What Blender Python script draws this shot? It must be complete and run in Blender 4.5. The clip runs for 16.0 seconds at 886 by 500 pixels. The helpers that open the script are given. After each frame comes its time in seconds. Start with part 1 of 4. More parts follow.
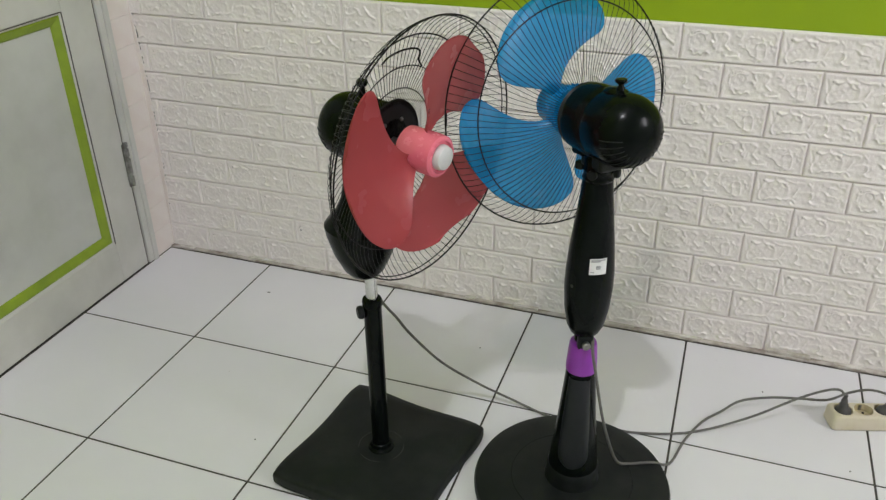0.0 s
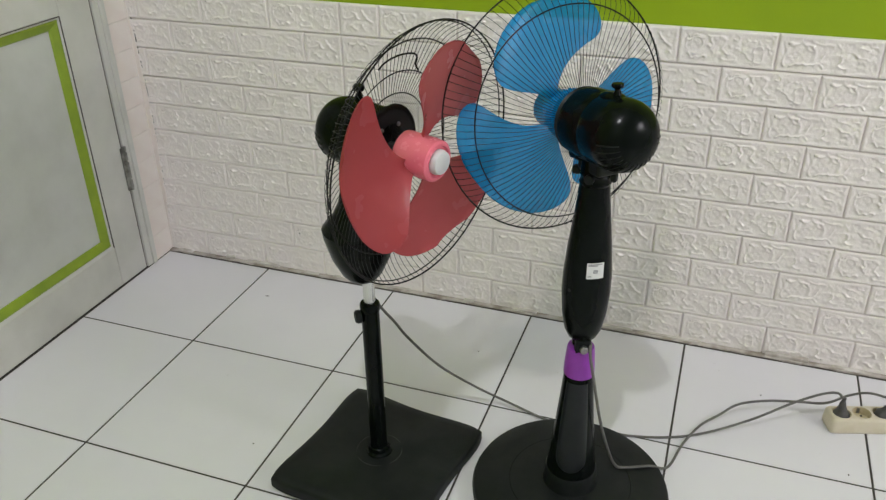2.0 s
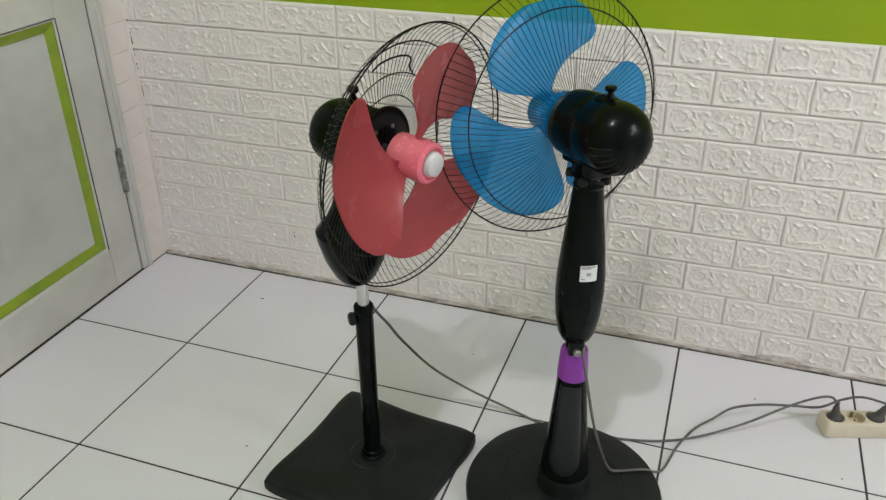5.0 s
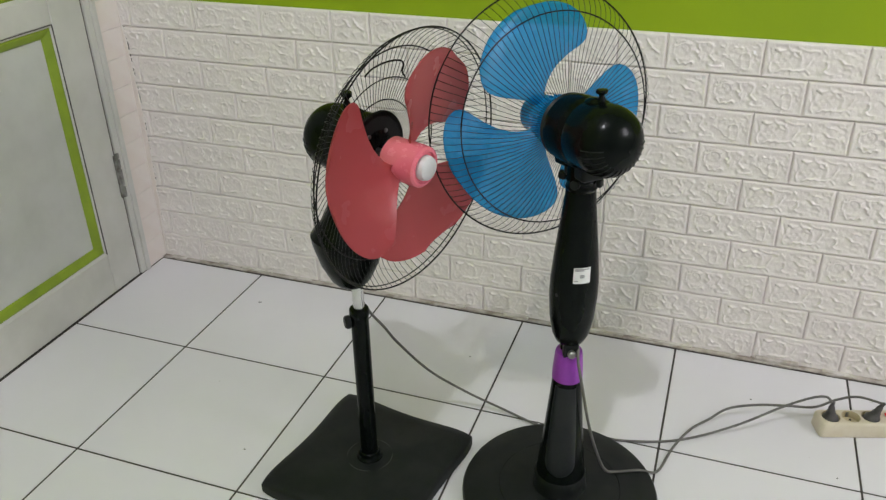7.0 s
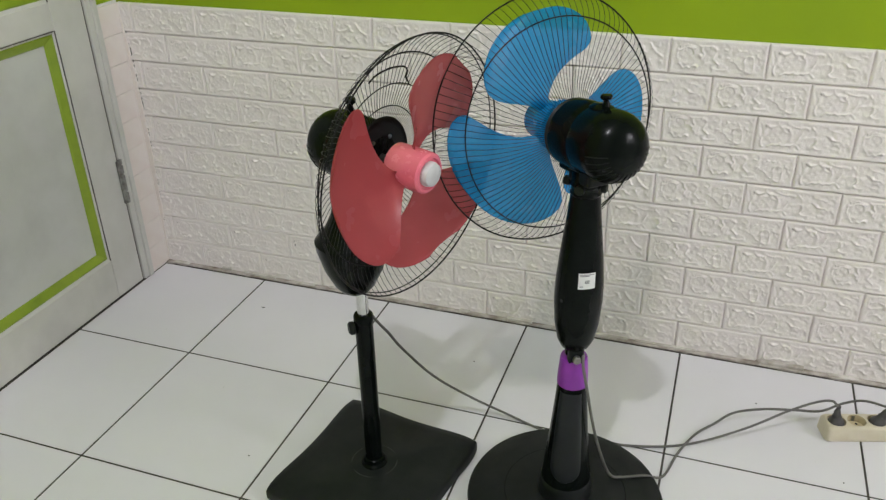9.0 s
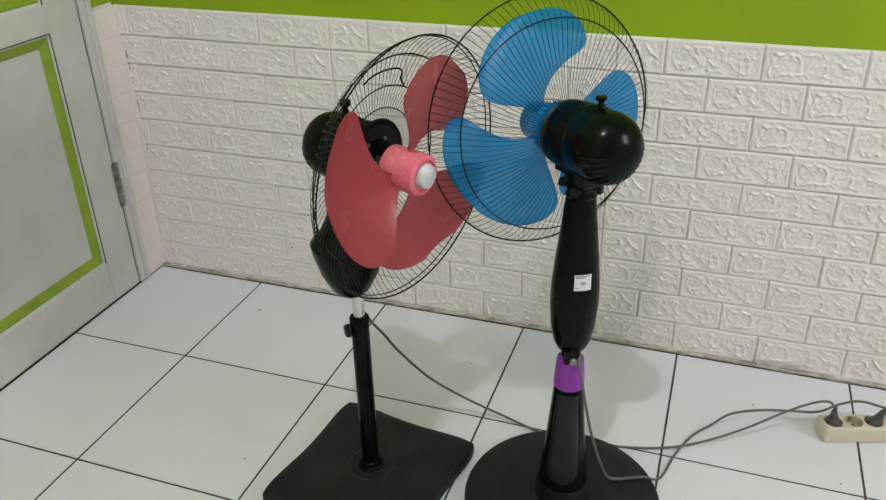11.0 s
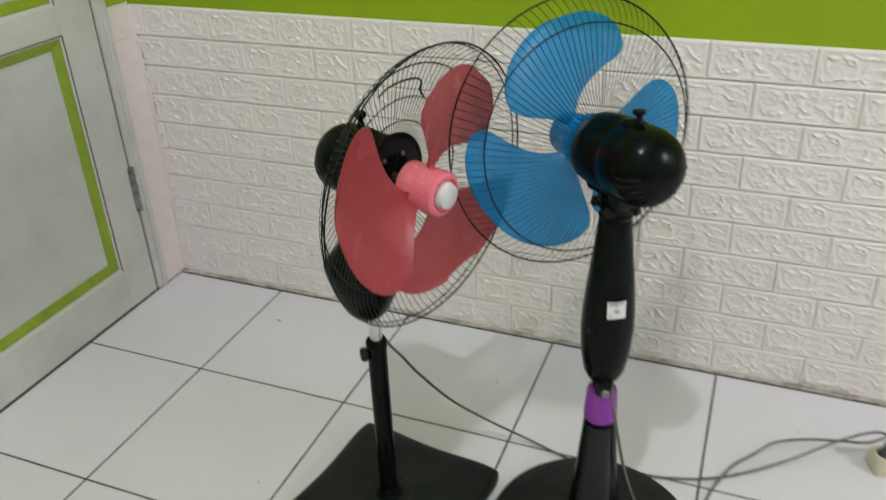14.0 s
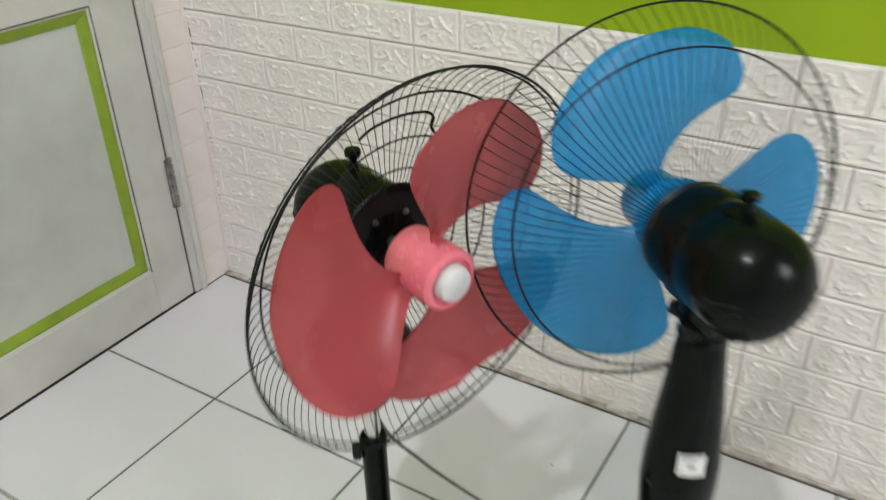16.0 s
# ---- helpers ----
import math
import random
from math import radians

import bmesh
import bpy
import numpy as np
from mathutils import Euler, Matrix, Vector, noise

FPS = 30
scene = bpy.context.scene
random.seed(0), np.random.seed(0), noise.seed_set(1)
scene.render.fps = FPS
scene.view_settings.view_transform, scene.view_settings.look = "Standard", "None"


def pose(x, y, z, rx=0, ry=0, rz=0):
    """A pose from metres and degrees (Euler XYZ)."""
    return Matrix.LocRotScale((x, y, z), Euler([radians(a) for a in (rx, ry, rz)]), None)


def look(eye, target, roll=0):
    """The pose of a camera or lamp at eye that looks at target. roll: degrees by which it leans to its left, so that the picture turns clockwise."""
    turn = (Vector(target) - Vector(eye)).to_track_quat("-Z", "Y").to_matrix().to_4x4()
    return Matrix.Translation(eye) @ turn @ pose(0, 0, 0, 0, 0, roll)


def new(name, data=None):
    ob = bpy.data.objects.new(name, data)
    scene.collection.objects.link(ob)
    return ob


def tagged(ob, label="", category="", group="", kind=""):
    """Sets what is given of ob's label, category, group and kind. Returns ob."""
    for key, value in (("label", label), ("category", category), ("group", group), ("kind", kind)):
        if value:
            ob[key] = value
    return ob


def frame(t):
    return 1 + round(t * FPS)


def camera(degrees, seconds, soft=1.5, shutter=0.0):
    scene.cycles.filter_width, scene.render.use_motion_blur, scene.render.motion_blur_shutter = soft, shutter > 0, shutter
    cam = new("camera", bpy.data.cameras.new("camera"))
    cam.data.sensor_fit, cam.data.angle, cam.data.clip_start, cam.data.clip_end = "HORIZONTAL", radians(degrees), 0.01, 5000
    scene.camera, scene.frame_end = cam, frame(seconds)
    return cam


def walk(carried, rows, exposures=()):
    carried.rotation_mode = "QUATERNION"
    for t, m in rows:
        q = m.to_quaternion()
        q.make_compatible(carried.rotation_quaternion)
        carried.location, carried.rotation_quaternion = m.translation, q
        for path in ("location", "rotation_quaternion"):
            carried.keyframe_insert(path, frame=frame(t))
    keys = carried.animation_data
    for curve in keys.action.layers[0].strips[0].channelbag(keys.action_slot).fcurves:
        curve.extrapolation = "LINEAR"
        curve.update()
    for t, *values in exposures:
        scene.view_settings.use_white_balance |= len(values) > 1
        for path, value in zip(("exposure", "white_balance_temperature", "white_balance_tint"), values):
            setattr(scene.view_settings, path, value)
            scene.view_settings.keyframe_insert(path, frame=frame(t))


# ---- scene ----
EXPOSURE = 0.35
cam = camera(57.0, 16.0, soft=1.35, shutter=1.0)
PATH = [
    (0, (1.195, -1.41, 1.222), (0.603, 0.229, 0.241), -0.7),
    (0.5, (1.195, -1.408, 1.225), (0.606, 0.232, 0.244), -0.7),
    (1, (1.191, -1.406, 1.223), (0.606, 0.236, 0.243), -0.6),
    (1.5, (1.194, -1.407, 1.225), (0.61, 0.237, 0.247), -0.6),
    (2, (1.199, -1.407, 1.226), (0.606, 0.234, 0.249), -0.8),
    (2.5, (1.201, -1.407, 1.225), (0.606, 0.235, 0.25), -0.9),
    (3, (1.193, -1.405, 1.221), (0.604, 0.241, 0.249), -0.8),
    (3.5, (1.189, -1.405, 1.222), (0.604, 0.241, 0.248), -0.6),
    (4, (1.194, -1.405, 1.22), (0.608, 0.243, 0.25), -0.4),
    (6.5, (1.217, -1.411, 1.229), (0.624, 0.238, 0.264), -0.8),
    (7, (1.219, -1.409, 1.228), (0.627, 0.241, 0.265), -0.9),
    (7.5, (1.22, -1.409, 1.229), (0.622, 0.239, 0.266), -1.1),
    (8, (1.222, -1.411, 1.229), (0.621, 0.238, 0.269), -1.2),
    (8.5, (1.223, -1.407, 1.23), (0.625, 0.244, 0.271), -1.2),
    (9, (1.213, -1.405, 1.232), (0.616, 0.246, 0.274), -1.2),
    (11.5, (1.216, -1.402, 1.231), (0.624, 0.254, 0.28), -1.3),
    (12, (1.216, -1.404, 1.226), (0.619, 0.253, 0.279), -1.3),
    (12.5, (1.21, -1.398, 1.228), (0.621, 0.259, 0.275), -1.2),
    (13, (1.2, -1.389, 1.229), (0.603, 0.256, 0.261), -0.9),
    (13.5, (1.189, -1.372, 1.226), (0.581, 0.263, 0.248), -0.9),
    (14, (1.193, -1.292, 1.227), (0.531, 0.326, 0.256), -2.1),
    (14.5, (1.233, -1.182, 1.243), (0.401, 0.368, 0.292), -2.8),
    (15, (1.272, -1.087, 1.221), (0.34, 0.42, 0.293), -2.4),
    (15.2, (1.272, -1.063, 1.209), (0.343, 0.441, 0.272), -2.4),
    (15.5, (1.260, -1.031, 1.197), (0.340, 0.463, 0.235), -2.55),
    (15.7, (1.220, -0.983, 1.191), (0.309, 0.497, 0.197), -1.8),
    (15.9, (1.180, -0.927, 1.177), (0.265, 0.538, 0.169), -1.35),
    (16, (1.155, -0.892, 1.170), (0.239, 0.567, 0.152), -1.4),
]
walk(cam, [(t, look(eye, target, roll)) for t, eye, target, roll in PATH], exposures=[(0.0, EXPOSURE, 6250, 9.6), (14.6, EXPOSURE, 6250, 9.6), (15.3, EXPOSURE + 0.16, 6250, 9.6), (16.0, EXPOSURE + 0.26, 6250, 9.6)])

# ---- world and lamps ----
world = bpy.data.worlds.new("world")
scene.world = world
world.use_nodes = True
sky = world.node_tree.nodes.new("ShaderNodeTexSky")
sky.sky_type = "NISHITA"
sky.sun_disc = False
sky.sun_elevation, sky.sun_rotation = radians(35), radians(120)
world.node_tree.links.new(sky.outputs[0], world.node_tree.nodes["Background"].inputs[0])
world.node_tree.nodes["Background"].inputs[1].default_value = 0.08

LAMP = (0.965, -1.484, 2.90)
bulb_light = bpy.data.lights.new("bulb_light", "POINT")
bulb_light.energy, bulb_light.shadow_soft_size, bulb_light.color = 66, 0.035, (0.985, 0.965, 0.985)
bulb_ob = new("bulb_light", bulb_light)
bulb_ob.location = (LAMP[0], LAMP[1], LAMP[2] - 0.10)
# daylight that comes in at the window of the side wall
window_light = bpy.data.lights.new("window_light", "AREA")
window_light.shape, window_light.size, window_light.size_y = "RECTANGLE", 0.42, 1.0
window_light.energy, window_light.color = 19, (1.0, 0.94, 0.965)
window_ob = new("window_light", window_light)
window_ob.matrix_world = look((3.57, -0.7, 1.55), (1.6, 0.0, 0.2))

# ---- materials ----


def material(name, colour, rough=0.5, metal=0.0, spec=0.5):
    m = bpy.data.materials.new(name)
    m.use_nodes = True
    b = m.node_tree.nodes["Principled BSDF"]
    b.inputs["Base Color"].default_value = (*colour, 1)
    b.inputs["Roughness"].default_value = rough
    b.inputs["Metallic"].default_value = metal
    b.inputs["Specular IOR Level"].default_value = spec
    return m


def node(m, kind, **inputs):
    n = m.node_tree.nodes.new(kind)
    for k, v in inputs.items():
        n.inputs[k.replace("_", " ")].default_value = v
    return n


def link(m, a, b):
    m.node_tree.links.new(a, b)


def bsdf(m):
    return m.node_tree.nodes["Principled BSDF"]


def ramp(m, fac, stops):
    r = m.node_tree.nodes.new("ShaderNodeValToRGB")
    e = r.color_ramp.elements
    while len(e) < len(stops):
        e.new(0.5)
    for el, (p, c) in zip(e, stops):
        el.position, el.color = p, (*c, 1) if len(c) == 3 else c
    link(m, fac, r.inputs[0])
    return r.outputs[0]


def math_node(m, op, a, b=None):
    n = m.node_tree.nodes.new("ShaderNodeMath")
    n.operation = op
    for i, v in enumerate((a, b)):
        if v is None:
            continue
        if isinstance(v, (int, float)):
            n.inputs[i].default_value = v
        else:
            link(m, v, n.inputs[i])
    return n.outputs[0]


def coords(m, which="Object"):
    return m.node_tree.nodes.new("ShaderNodeTexCoord").outputs[which]


def noise_out(m, vec, scale, detail=4.0, rough=0.55, distortion=0.0):
    n = node(m, "ShaderNodeTexNoise", Scale=scale, Detail=detail, Roughness=rough, Distortion=distortion)
    link(m, vec, n.inputs["Vector"])
    return n.outputs[0]


def mix_colour(m, fac, a, b, blend="MIX"):
    n = m.node_tree.nodes.new("ShaderNodeMix")
    n.data_type, n.blend_type = "RGBA", blend
    for sock, v in ((n.inputs[0], fac), (n.inputs[6], a), (n.inputs[7], b)):
        if isinstance(v, (int, float)):
            sock.default_value = v
        elif isinstance(v, tuple):
            sock.default_value = (*v, 1)
        else:
            link(m, v, sock)
    return n.outputs[2]


def bump(m, height, strength, distance):
    n = node(m, "ShaderNodeBump", Strength=strength, Distance=distance)
    link(m, height, n.inputs["Height"])
    link(m, n.outputs[0], bsdf(m).inputs["Normal"])
    return n


def worn(m, colour, other, scale, low, high, bump_scale=0.0, bump_distance=0.0, rough=None):
    """Two tones of one surface in large soft patches, with a fine bump and uneven gloss."""
    v = coords(m)
    patch = noise_out(m, v, scale, 5)
    f = ramp(m, patch, [(low, (0, 0, 0)), (high, (1, 1, 1))])
    link(m, mix_colour(m, f, colour, other), bsdf(m).inputs["Base Color"])
    if rough:
        r = node(m, "ShaderNodeMapRange", To_Min=rough[0], To_Max=rough[1])
        link(m, noise_out(m, v, scale * 6, 3), r.inputs[0])
        link(m, r.outputs[0], bsdf(m).inputs["Roughness"])
    if bump_scale:
        bump(m, noise_out(m, v, bump_scale, 3), 0.4, bump_distance)
    return m


def shifted(m):
    """Object coordinates moved by a different amount on each piece."""
    info = m.node_tree.nodes.new("ShaderNodeObjectInfo")
    add = m.node_tree.nodes.new("ShaderNodeVectorMath")
    add.operation = "ADD"
    scaled = m.node_tree.nodes.new("ShaderNodeVectorMath")
    scaled.operation = "SCALE"
    scaled.inputs[0].default_value = (37.0, 11.0, 23.0)
    pick = info.outputs["Random"]
    link(m, pick, scaled.inputs["Scale"])
    link(m, coords(m), add.inputs[0])
    link(m, scaled.outputs[0], add.inputs[1])
    return add.outputs[0], info.outputs["Random"]


# glazed white floor tile
M_TILE = material("tile_glaze", (0.80, 0.80, 0.78), 0.22, 0, 0.45)
v, rnd = shifted(M_TILE)
tone = ramp(M_TILE, noise_out(M_TILE, v, 3.0, 5), [(0.3, (0.70, 0.690, 0.722)), (0.7, (0.735, 0.725, 0.757))])
speck = ramp(M_TILE, noise_out(M_TILE, v, 55.0, 2), [(0.775, (0, 0, 0)), (0.80, (1, 1, 1))])
speck = math_node(M_TILE, "MULTIPLY", speck, 0.45)
tone = mix_colour(M_TILE, speck, tone, (0.25, 0.22, 0.18))
link(M_TILE, tone, bsdf(M_TILE).inputs["Base Color"])
r = node(M_TILE, "ShaderNodeMapRange", To_Min=0.24, To_Max=0.42)
link(M_TILE, noise_out(M_TILE, v, 9.0, 4), r.inputs[0])
link(M_TILE, r.outputs[0], bsdf(M_TILE).inputs["Roughness"])
bump(M_TILE, noise_out(M_TILE, v, 14.0, 2), 0.12, 0.0015)

M_GROUT = worn(material("grout", (0.05, 0.045, 0.04), 0.9), (0.035, 0.033, 0.030), (0.075, 0.066, 0.058), 20, 0.35, 0.7, 300, 0.001)
M_DIRT = worn(material("mortar_edge", (0.3, 0.26, 0.22), 0.9), (0.52, 0.48, 0.44), (0.22, 0.18, 0.15), 18, 0.42, 0.66, 120, 0.003)

M_CHIP = worn(material("old_plaster", (0.6, 0.57, 0.53), 0.85), (0.66, 0.63, 0.59), (0.40, 0.36, 0.31), 22, 0.38, 0.66, 150, 0.002)


def foam(name, light, dark):
    """Pressed foam: soft small lumps, faint grime patches and a few pits."""
    m = material(name, light, 0.29, 0, 0.5)
    v = coords(m)
    h = math_node(m, "ADD", noise_out(m, v, 130.0, 2), math_node(m, "MULTIPLY", noise_out(m, v, 48.0, 2), 1.4))
    bump(m, h, 0.9, 0.0020)
    tone = ramp(m, noise_out(m, v, 5.0, 4), [(0.35, dark), (0.65, light)])
    pit = ramp(m, noise_out(m, v, 70.0, 1), [(0.80, (0, 0, 0)), (0.82, (0.6, 0.6, 0.6))])
    tone = mix_colour(m, pit, tone, (0.33, 0.30, 0.27))
    link(m, tone, bsdf(m).inputs["Base Color"])
    return m


M_FOAM = foam("foam_brick", (0.845, 0.797, 0.768), (0.80, 0.748, 0.72))
M_FOAM_PINK = worn(material("foam_edge", (0.80, 0.74, 0.71), 0.5), (0.80, 0.745, 0.70), (0.76, 0.685, 0.635), 9, 0.35, 0.65, 45, 0.0030)
M_FOAM_JOINT = worn(material("foam_joint", (0.72, 0.69, 0.67), 0.55), (0.76, 0.735, 0.715), (0.66, 0.62, 0.59), 12, 0.35, 0.7, 140, 0.0006)
M_GREEN = worn(material("green_paint", (0.27, 0.40, 0.006), 0.5, 0, 0.3), (0.285, 0.400, 0.006), (0.245, 0.360, 0.008), 4, 0.3, 0.7, 90, 0.0008, (0.42, 0.6))
M_WHITE = worn(material("white_wall_paint", (0.55, 0.545, 0.54), 0.6), (0.57, 0.565, 0.56), (0.51, 0.505, 0.50), 3, 0.3, 0.7, 90, 0.0008)
M_DOOR = worn(material("door_paint", (0.66, 0.67, 0.64), 0.42), (0.63, 0.62, 0.58), (0.53, 0.525, 0.485), 6, 0.35, 0.68, 45, 0.0009, (0.35, 0.55))
M_DOOR_PANEL = worn(material("door_panel_paint", (0.62, 0.63, 0.61), 0.5), (0.59, 0.595, 0.57), (0.51, 0.515, 0.49), 7, 0.4, 0.7, 40, 0.0009, (0.4, 0.6))
M_DOOR_GREEN = worn(material("door_green_paint", (0.25, 0.35, 0.02), 0.45), (0.27, 0.37, 0.02), (0.20, 0.29, 0.02), 14, 0.35, 0.7, 60, 0.0008, (0.35, 0.55))
# dark brown for shade painted in the door seams and for dirt lines
M_GRIME_SHADE = worn(material("seam_grime_shade", (0.10, 0.085, 0.07), 0.9), (0.13, 0.115, 0.10), (0.055, 0.045, 0.04), 25, 0.35, 0.65)
M_STEEL = worn(material("dull_steel", (0.32, 0.32, 0.31), 0.38, 1.0), (0.36, 0.36, 0.35), (0.16, 0.15, 0.14), 40, 0.4, 0.65)
M_CHROME = worn(material("chrome_tube", (0.72, 0.72, 0.72), 0.2, 1.0), (0.74, 0.74, 0.74), (0.6, 0.6, 0.6), 30, 0.4, 0.7, 0, 0, (0.16, 0.3))
M_BLACK = worn(material("black_gloss_plastic", (0.006, 0.008, 0.007), 0.22, 0, 0.11), (0.0025, 0.004, 0.0035), (0.005, 0.007, 0.006), 25, 0.35, 0.7, 0, 0, (0.15, 0.25))
M_BLACK_MATT = worn(material("black_matt_plastic", (0.011, 0.013, 0.013), 0.45, 0, 0.20), (0.008, 0.010, 0.010), (0.015, 0.017, 0.017), 18, 0.4, 0.75, 420, 0.0004, (0.36, 0.52))
M_SHEEN = worn(material("post_sheen_grey", (0.022, 0.025, 0.028), 0.3, 0, 0.3), (0.009, 0.011, 0.013), (0.013, 0.015, 0.017), 15, 0.35, 0.7, 0, 0, (0.26, 0.36))
M_WIRE = material("black_wire", (0.012, 0.012, 0.012), 0.4, 0, 0.16)
worn(M_WIRE, (0.006, 0.006, 0.006), (0.014, 0.014, 0.014), 60, 0.4, 0.7)


def blade_plastic(name, colour, deep, clearness):
    m = worn(material(name, colour, 0.25), colour, deep, 2.5, 0.3, 0.75, 0, 0, (0.24, 0.30))
    out = m.node_tree.nodes["Material Output"]
    tr = node(m, "ShaderNodeBsdfTranslucent", Color=(*colour, 1))
    clear = node(m, "ShaderNodeBsdfTransparent", Color=(*[0.45 + 0.55 * c for c in colour], 1))
    a, b = m.node_tree.nodes.new("ShaderNodeMixShader"), m.node_tree.nodes.new("ShaderNodeMixShader")
    a.inputs[0].default_value, b.inputs[0].default_value = 0.35, clearness
    link(m, bsdf(m).outputs[0], a.inputs[1])
    link(m, tr.outputs[0], a.inputs[2])
    link(m, a.outputs[0], b.inputs[1])
    link(m, clear.outputs[0], b.inputs[2])
    link(m, b.outputs[0], out.inputs["Surface"])
    return m


M_PINK = worn(material("pink_plastic", (0.82, 0.20, 0.24), 0.25), (0.80, 0.19, 0.25), (0.74, 0.165, 0.22), 12, 0.35, 0.7, 0, 0, (0.2, 0.32))
M_PINK_BLADE = blade_plastic("pink_blade_plastic", (0.66, 0.135, 0.15), (0.60, 0.115, 0.13), 0.42)
M_BLUE = worn(material("blue_plastic", (0.010, 0.26, 0.60), 0.25), (0.010, 0.27, 0.62), (0.010, 0.21, 0.52), 12, 0.35, 0.7, 0, 0, (0.2, 0.32))
M_BLUE_BLADE = blade_plastic("blue_blade_plastic", (0.015, 0.45, 0.84), (0.015, 0.40, 0.77), 0.55)
M_CAP = worn(material("pale_cap_plastic", (0.66, 0.66, 0.66), 0.35), (0.68, 0.68, 0.68), (0.60, 0.60, 0.60), 40, 0.35, 0.7)
M_PURPLE = worn(material("purple_plastic", (0.27, 0.035, 0.40), 0.3), (0.28, 0.035, 0.41), (0.23, 0.03, 0.34), 22, 0.35, 0.7, 0, 0, (0.25, 0.38))
M_CORD = worn(material("grey_cord", (0.13, 0.125, 0.115), 0.5), (0.14, 0.135, 0.125), (0.09, 0.085, 0.08), 30, 0.35, 0.7)
M_PLUG = worn(material("grey_plug_rubber", (0.075, 0.07, 0.07), 0.5), (0.08, 0.076, 0.075), (0.05, 0.048, 0.048), 60, 0.35, 0.7, 300, 0.0004)
M_CREAM = worn(material("cream_plastic", (0.60, 0.54, 0.42), 0.4), (0.61, 0.555, 0.435), (0.56, 0.495, 0.36), 25, 0.35, 0.7, 200, 0.0003)
M_SOCKET = worn(material("socket_well", (0.50, 0.43, 0.27), 0.5), (0.52, 0.45, 0.29), (0.42, 0.35, 0.21), 60, 0.35, 0.7)
M_DARK = material("dark_hole", (0.02, 0.02, 0.02), 0.6)
M_RED = material("red_switch", (0.75, 0.03, 0.02), 0.3)
M_PAPER = worn(material("label_paper", (0.75, 0.75, 0.74), 0.5), (0.77, 0.77, 0.76), (0.70, 0.70, 0.69), 60, 0.35, 0.7)
M_INK = material("label_ink", (0.25, 0.25, 0.26), 0.6)
M_FRAME = worn(material("black_frame_wood", (0.012, 0.012, 0.012), 0.35), (0.012, 0.012, 0.012), (0.02, 0.02, 0.02), 30, 0.35, 0.7)
M_GLOW = material("lamp_glass", (0.9, 0.9, 0.88), 0.3)
bsdf(M_GLOW).inputs["Emission Color"].default_value = (1.0, 0.985, 0.95, 1)
bsdf(M_GLOW).inputs["Emission Strength"].default_value = 6.0
M_GLASS = material("window_glass", (0.9, 0.95, 0.95), 0.05)
bsdf(M_GLASS).inputs["Transmission Weight"].default_value = 1.0

# ---- mesh helpers ----


def mesh_of(name, bm, mat, smooth=True, angle=35):
    bmesh.ops.recalc_face_normals(bm, faces=bm.faces)
    smooth = smooth and bm.faces.layers.int.get("flat") is None
    me = bpy.data.meshes.new(name)
    bm.to_mesh(me)
    bm.free()
    me.materials.append(mat)
    if smooth:
        me.polygons.foreach_set("use_smooth", [True] * len(me.polygons))
        me.set_sharp_from_angle(angle=radians(angle))
    return me


def part(name, bm, mat, parent=None, label="", smooth=True, at=None):
    ob = new(name, mesh_of(name, bm, mat, smooth))
    ob.parent = parent
    if at is not None:
        ob.matrix_basis = at
    return tagged(ob, label)


def thing(name, label, category, at=(0, 0, 0), group="", kind=""):
    ob = new(name)
    ob.empty_display_size = 0.05
    ob.location = at
    return tagged(ob, label, category, group, kind)


def box(x0, x1, y0, y1, z0, z1, bevel=0.0, seg=2, bm=None):
    bm = bm or bmesh.new()
    if bm.faces.layers.int.get("flat") is None:
        bm.faces.layers.int.new("flat")
    vs = [bm.verts.new((x, y, z)) for x in (x0, x1) for y in (y0, y1) for z in (z0, z1)]
    fs = [bm.faces.new([vs[i] for i in q]) for q in ((0, 1, 3, 2), (4, 6, 7, 5), (0, 4, 5, 1), (2, 3, 7, 6), (0, 2, 6, 4), (1, 5, 7, 3))]
    if bevel:
        es = list({e for f in fs for e in f.edges})
        bmesh.ops.bevel(bm, geom=es, offset=bevel, segments=seg, profile=0.5, affect="EDGES", clamp_overlap=True)
    return bm


def lathe(profile, n=40, axis="z", bm=None, oval=(1.0, 1.0)):
    """Turn (radius, height) pairs round an axis; axis 'x' is the head's forward axis."""
    bm = bm or bmesh.new()
    rings = []
    for r, h in profile:
        ring = []
        for i in range(n if r > 1e-5 else 1):
            a = 2 * math.pi * i / n
            u, w = r * math.cos(a) * oval[0], r * math.sin(a) * oval[1]
            ring.append(bm.verts.new((u, w, h) if axis == "z" else (h, u, w)))
        rings.append(ring)
    for a, b in zip(rings, rings[1:]):
        for i in range(n):
            q = [a[i % len(a)], a[(i + 1) % len(a)], b[(i + 1) % len(b)], b[i % len(b)]]
            q = list(dict.fromkeys(q))
            if len(q) > 2:
                bm.faces.new(q)
    return bm


def glide(points, steps=8):
    """A smooth line through the points."""
    p = [Vector(q) for q in points]
    p = [2 * p[0] - p[1], *p, 2 * p[-1] - p[-2]]
    out = []
    for a, b, c, d in zip(p, p[1:], p[2:], p[3:]):
        for i in range(steps):
            t = i / steps
            out.append(0.5 * (2 * b + (c - a) * t + (2 * a - 5 * b + 4 * c - d) * t * t + (3 * b - a - 3 * c + d) * t ** 3))
    return out + [p[-2]]


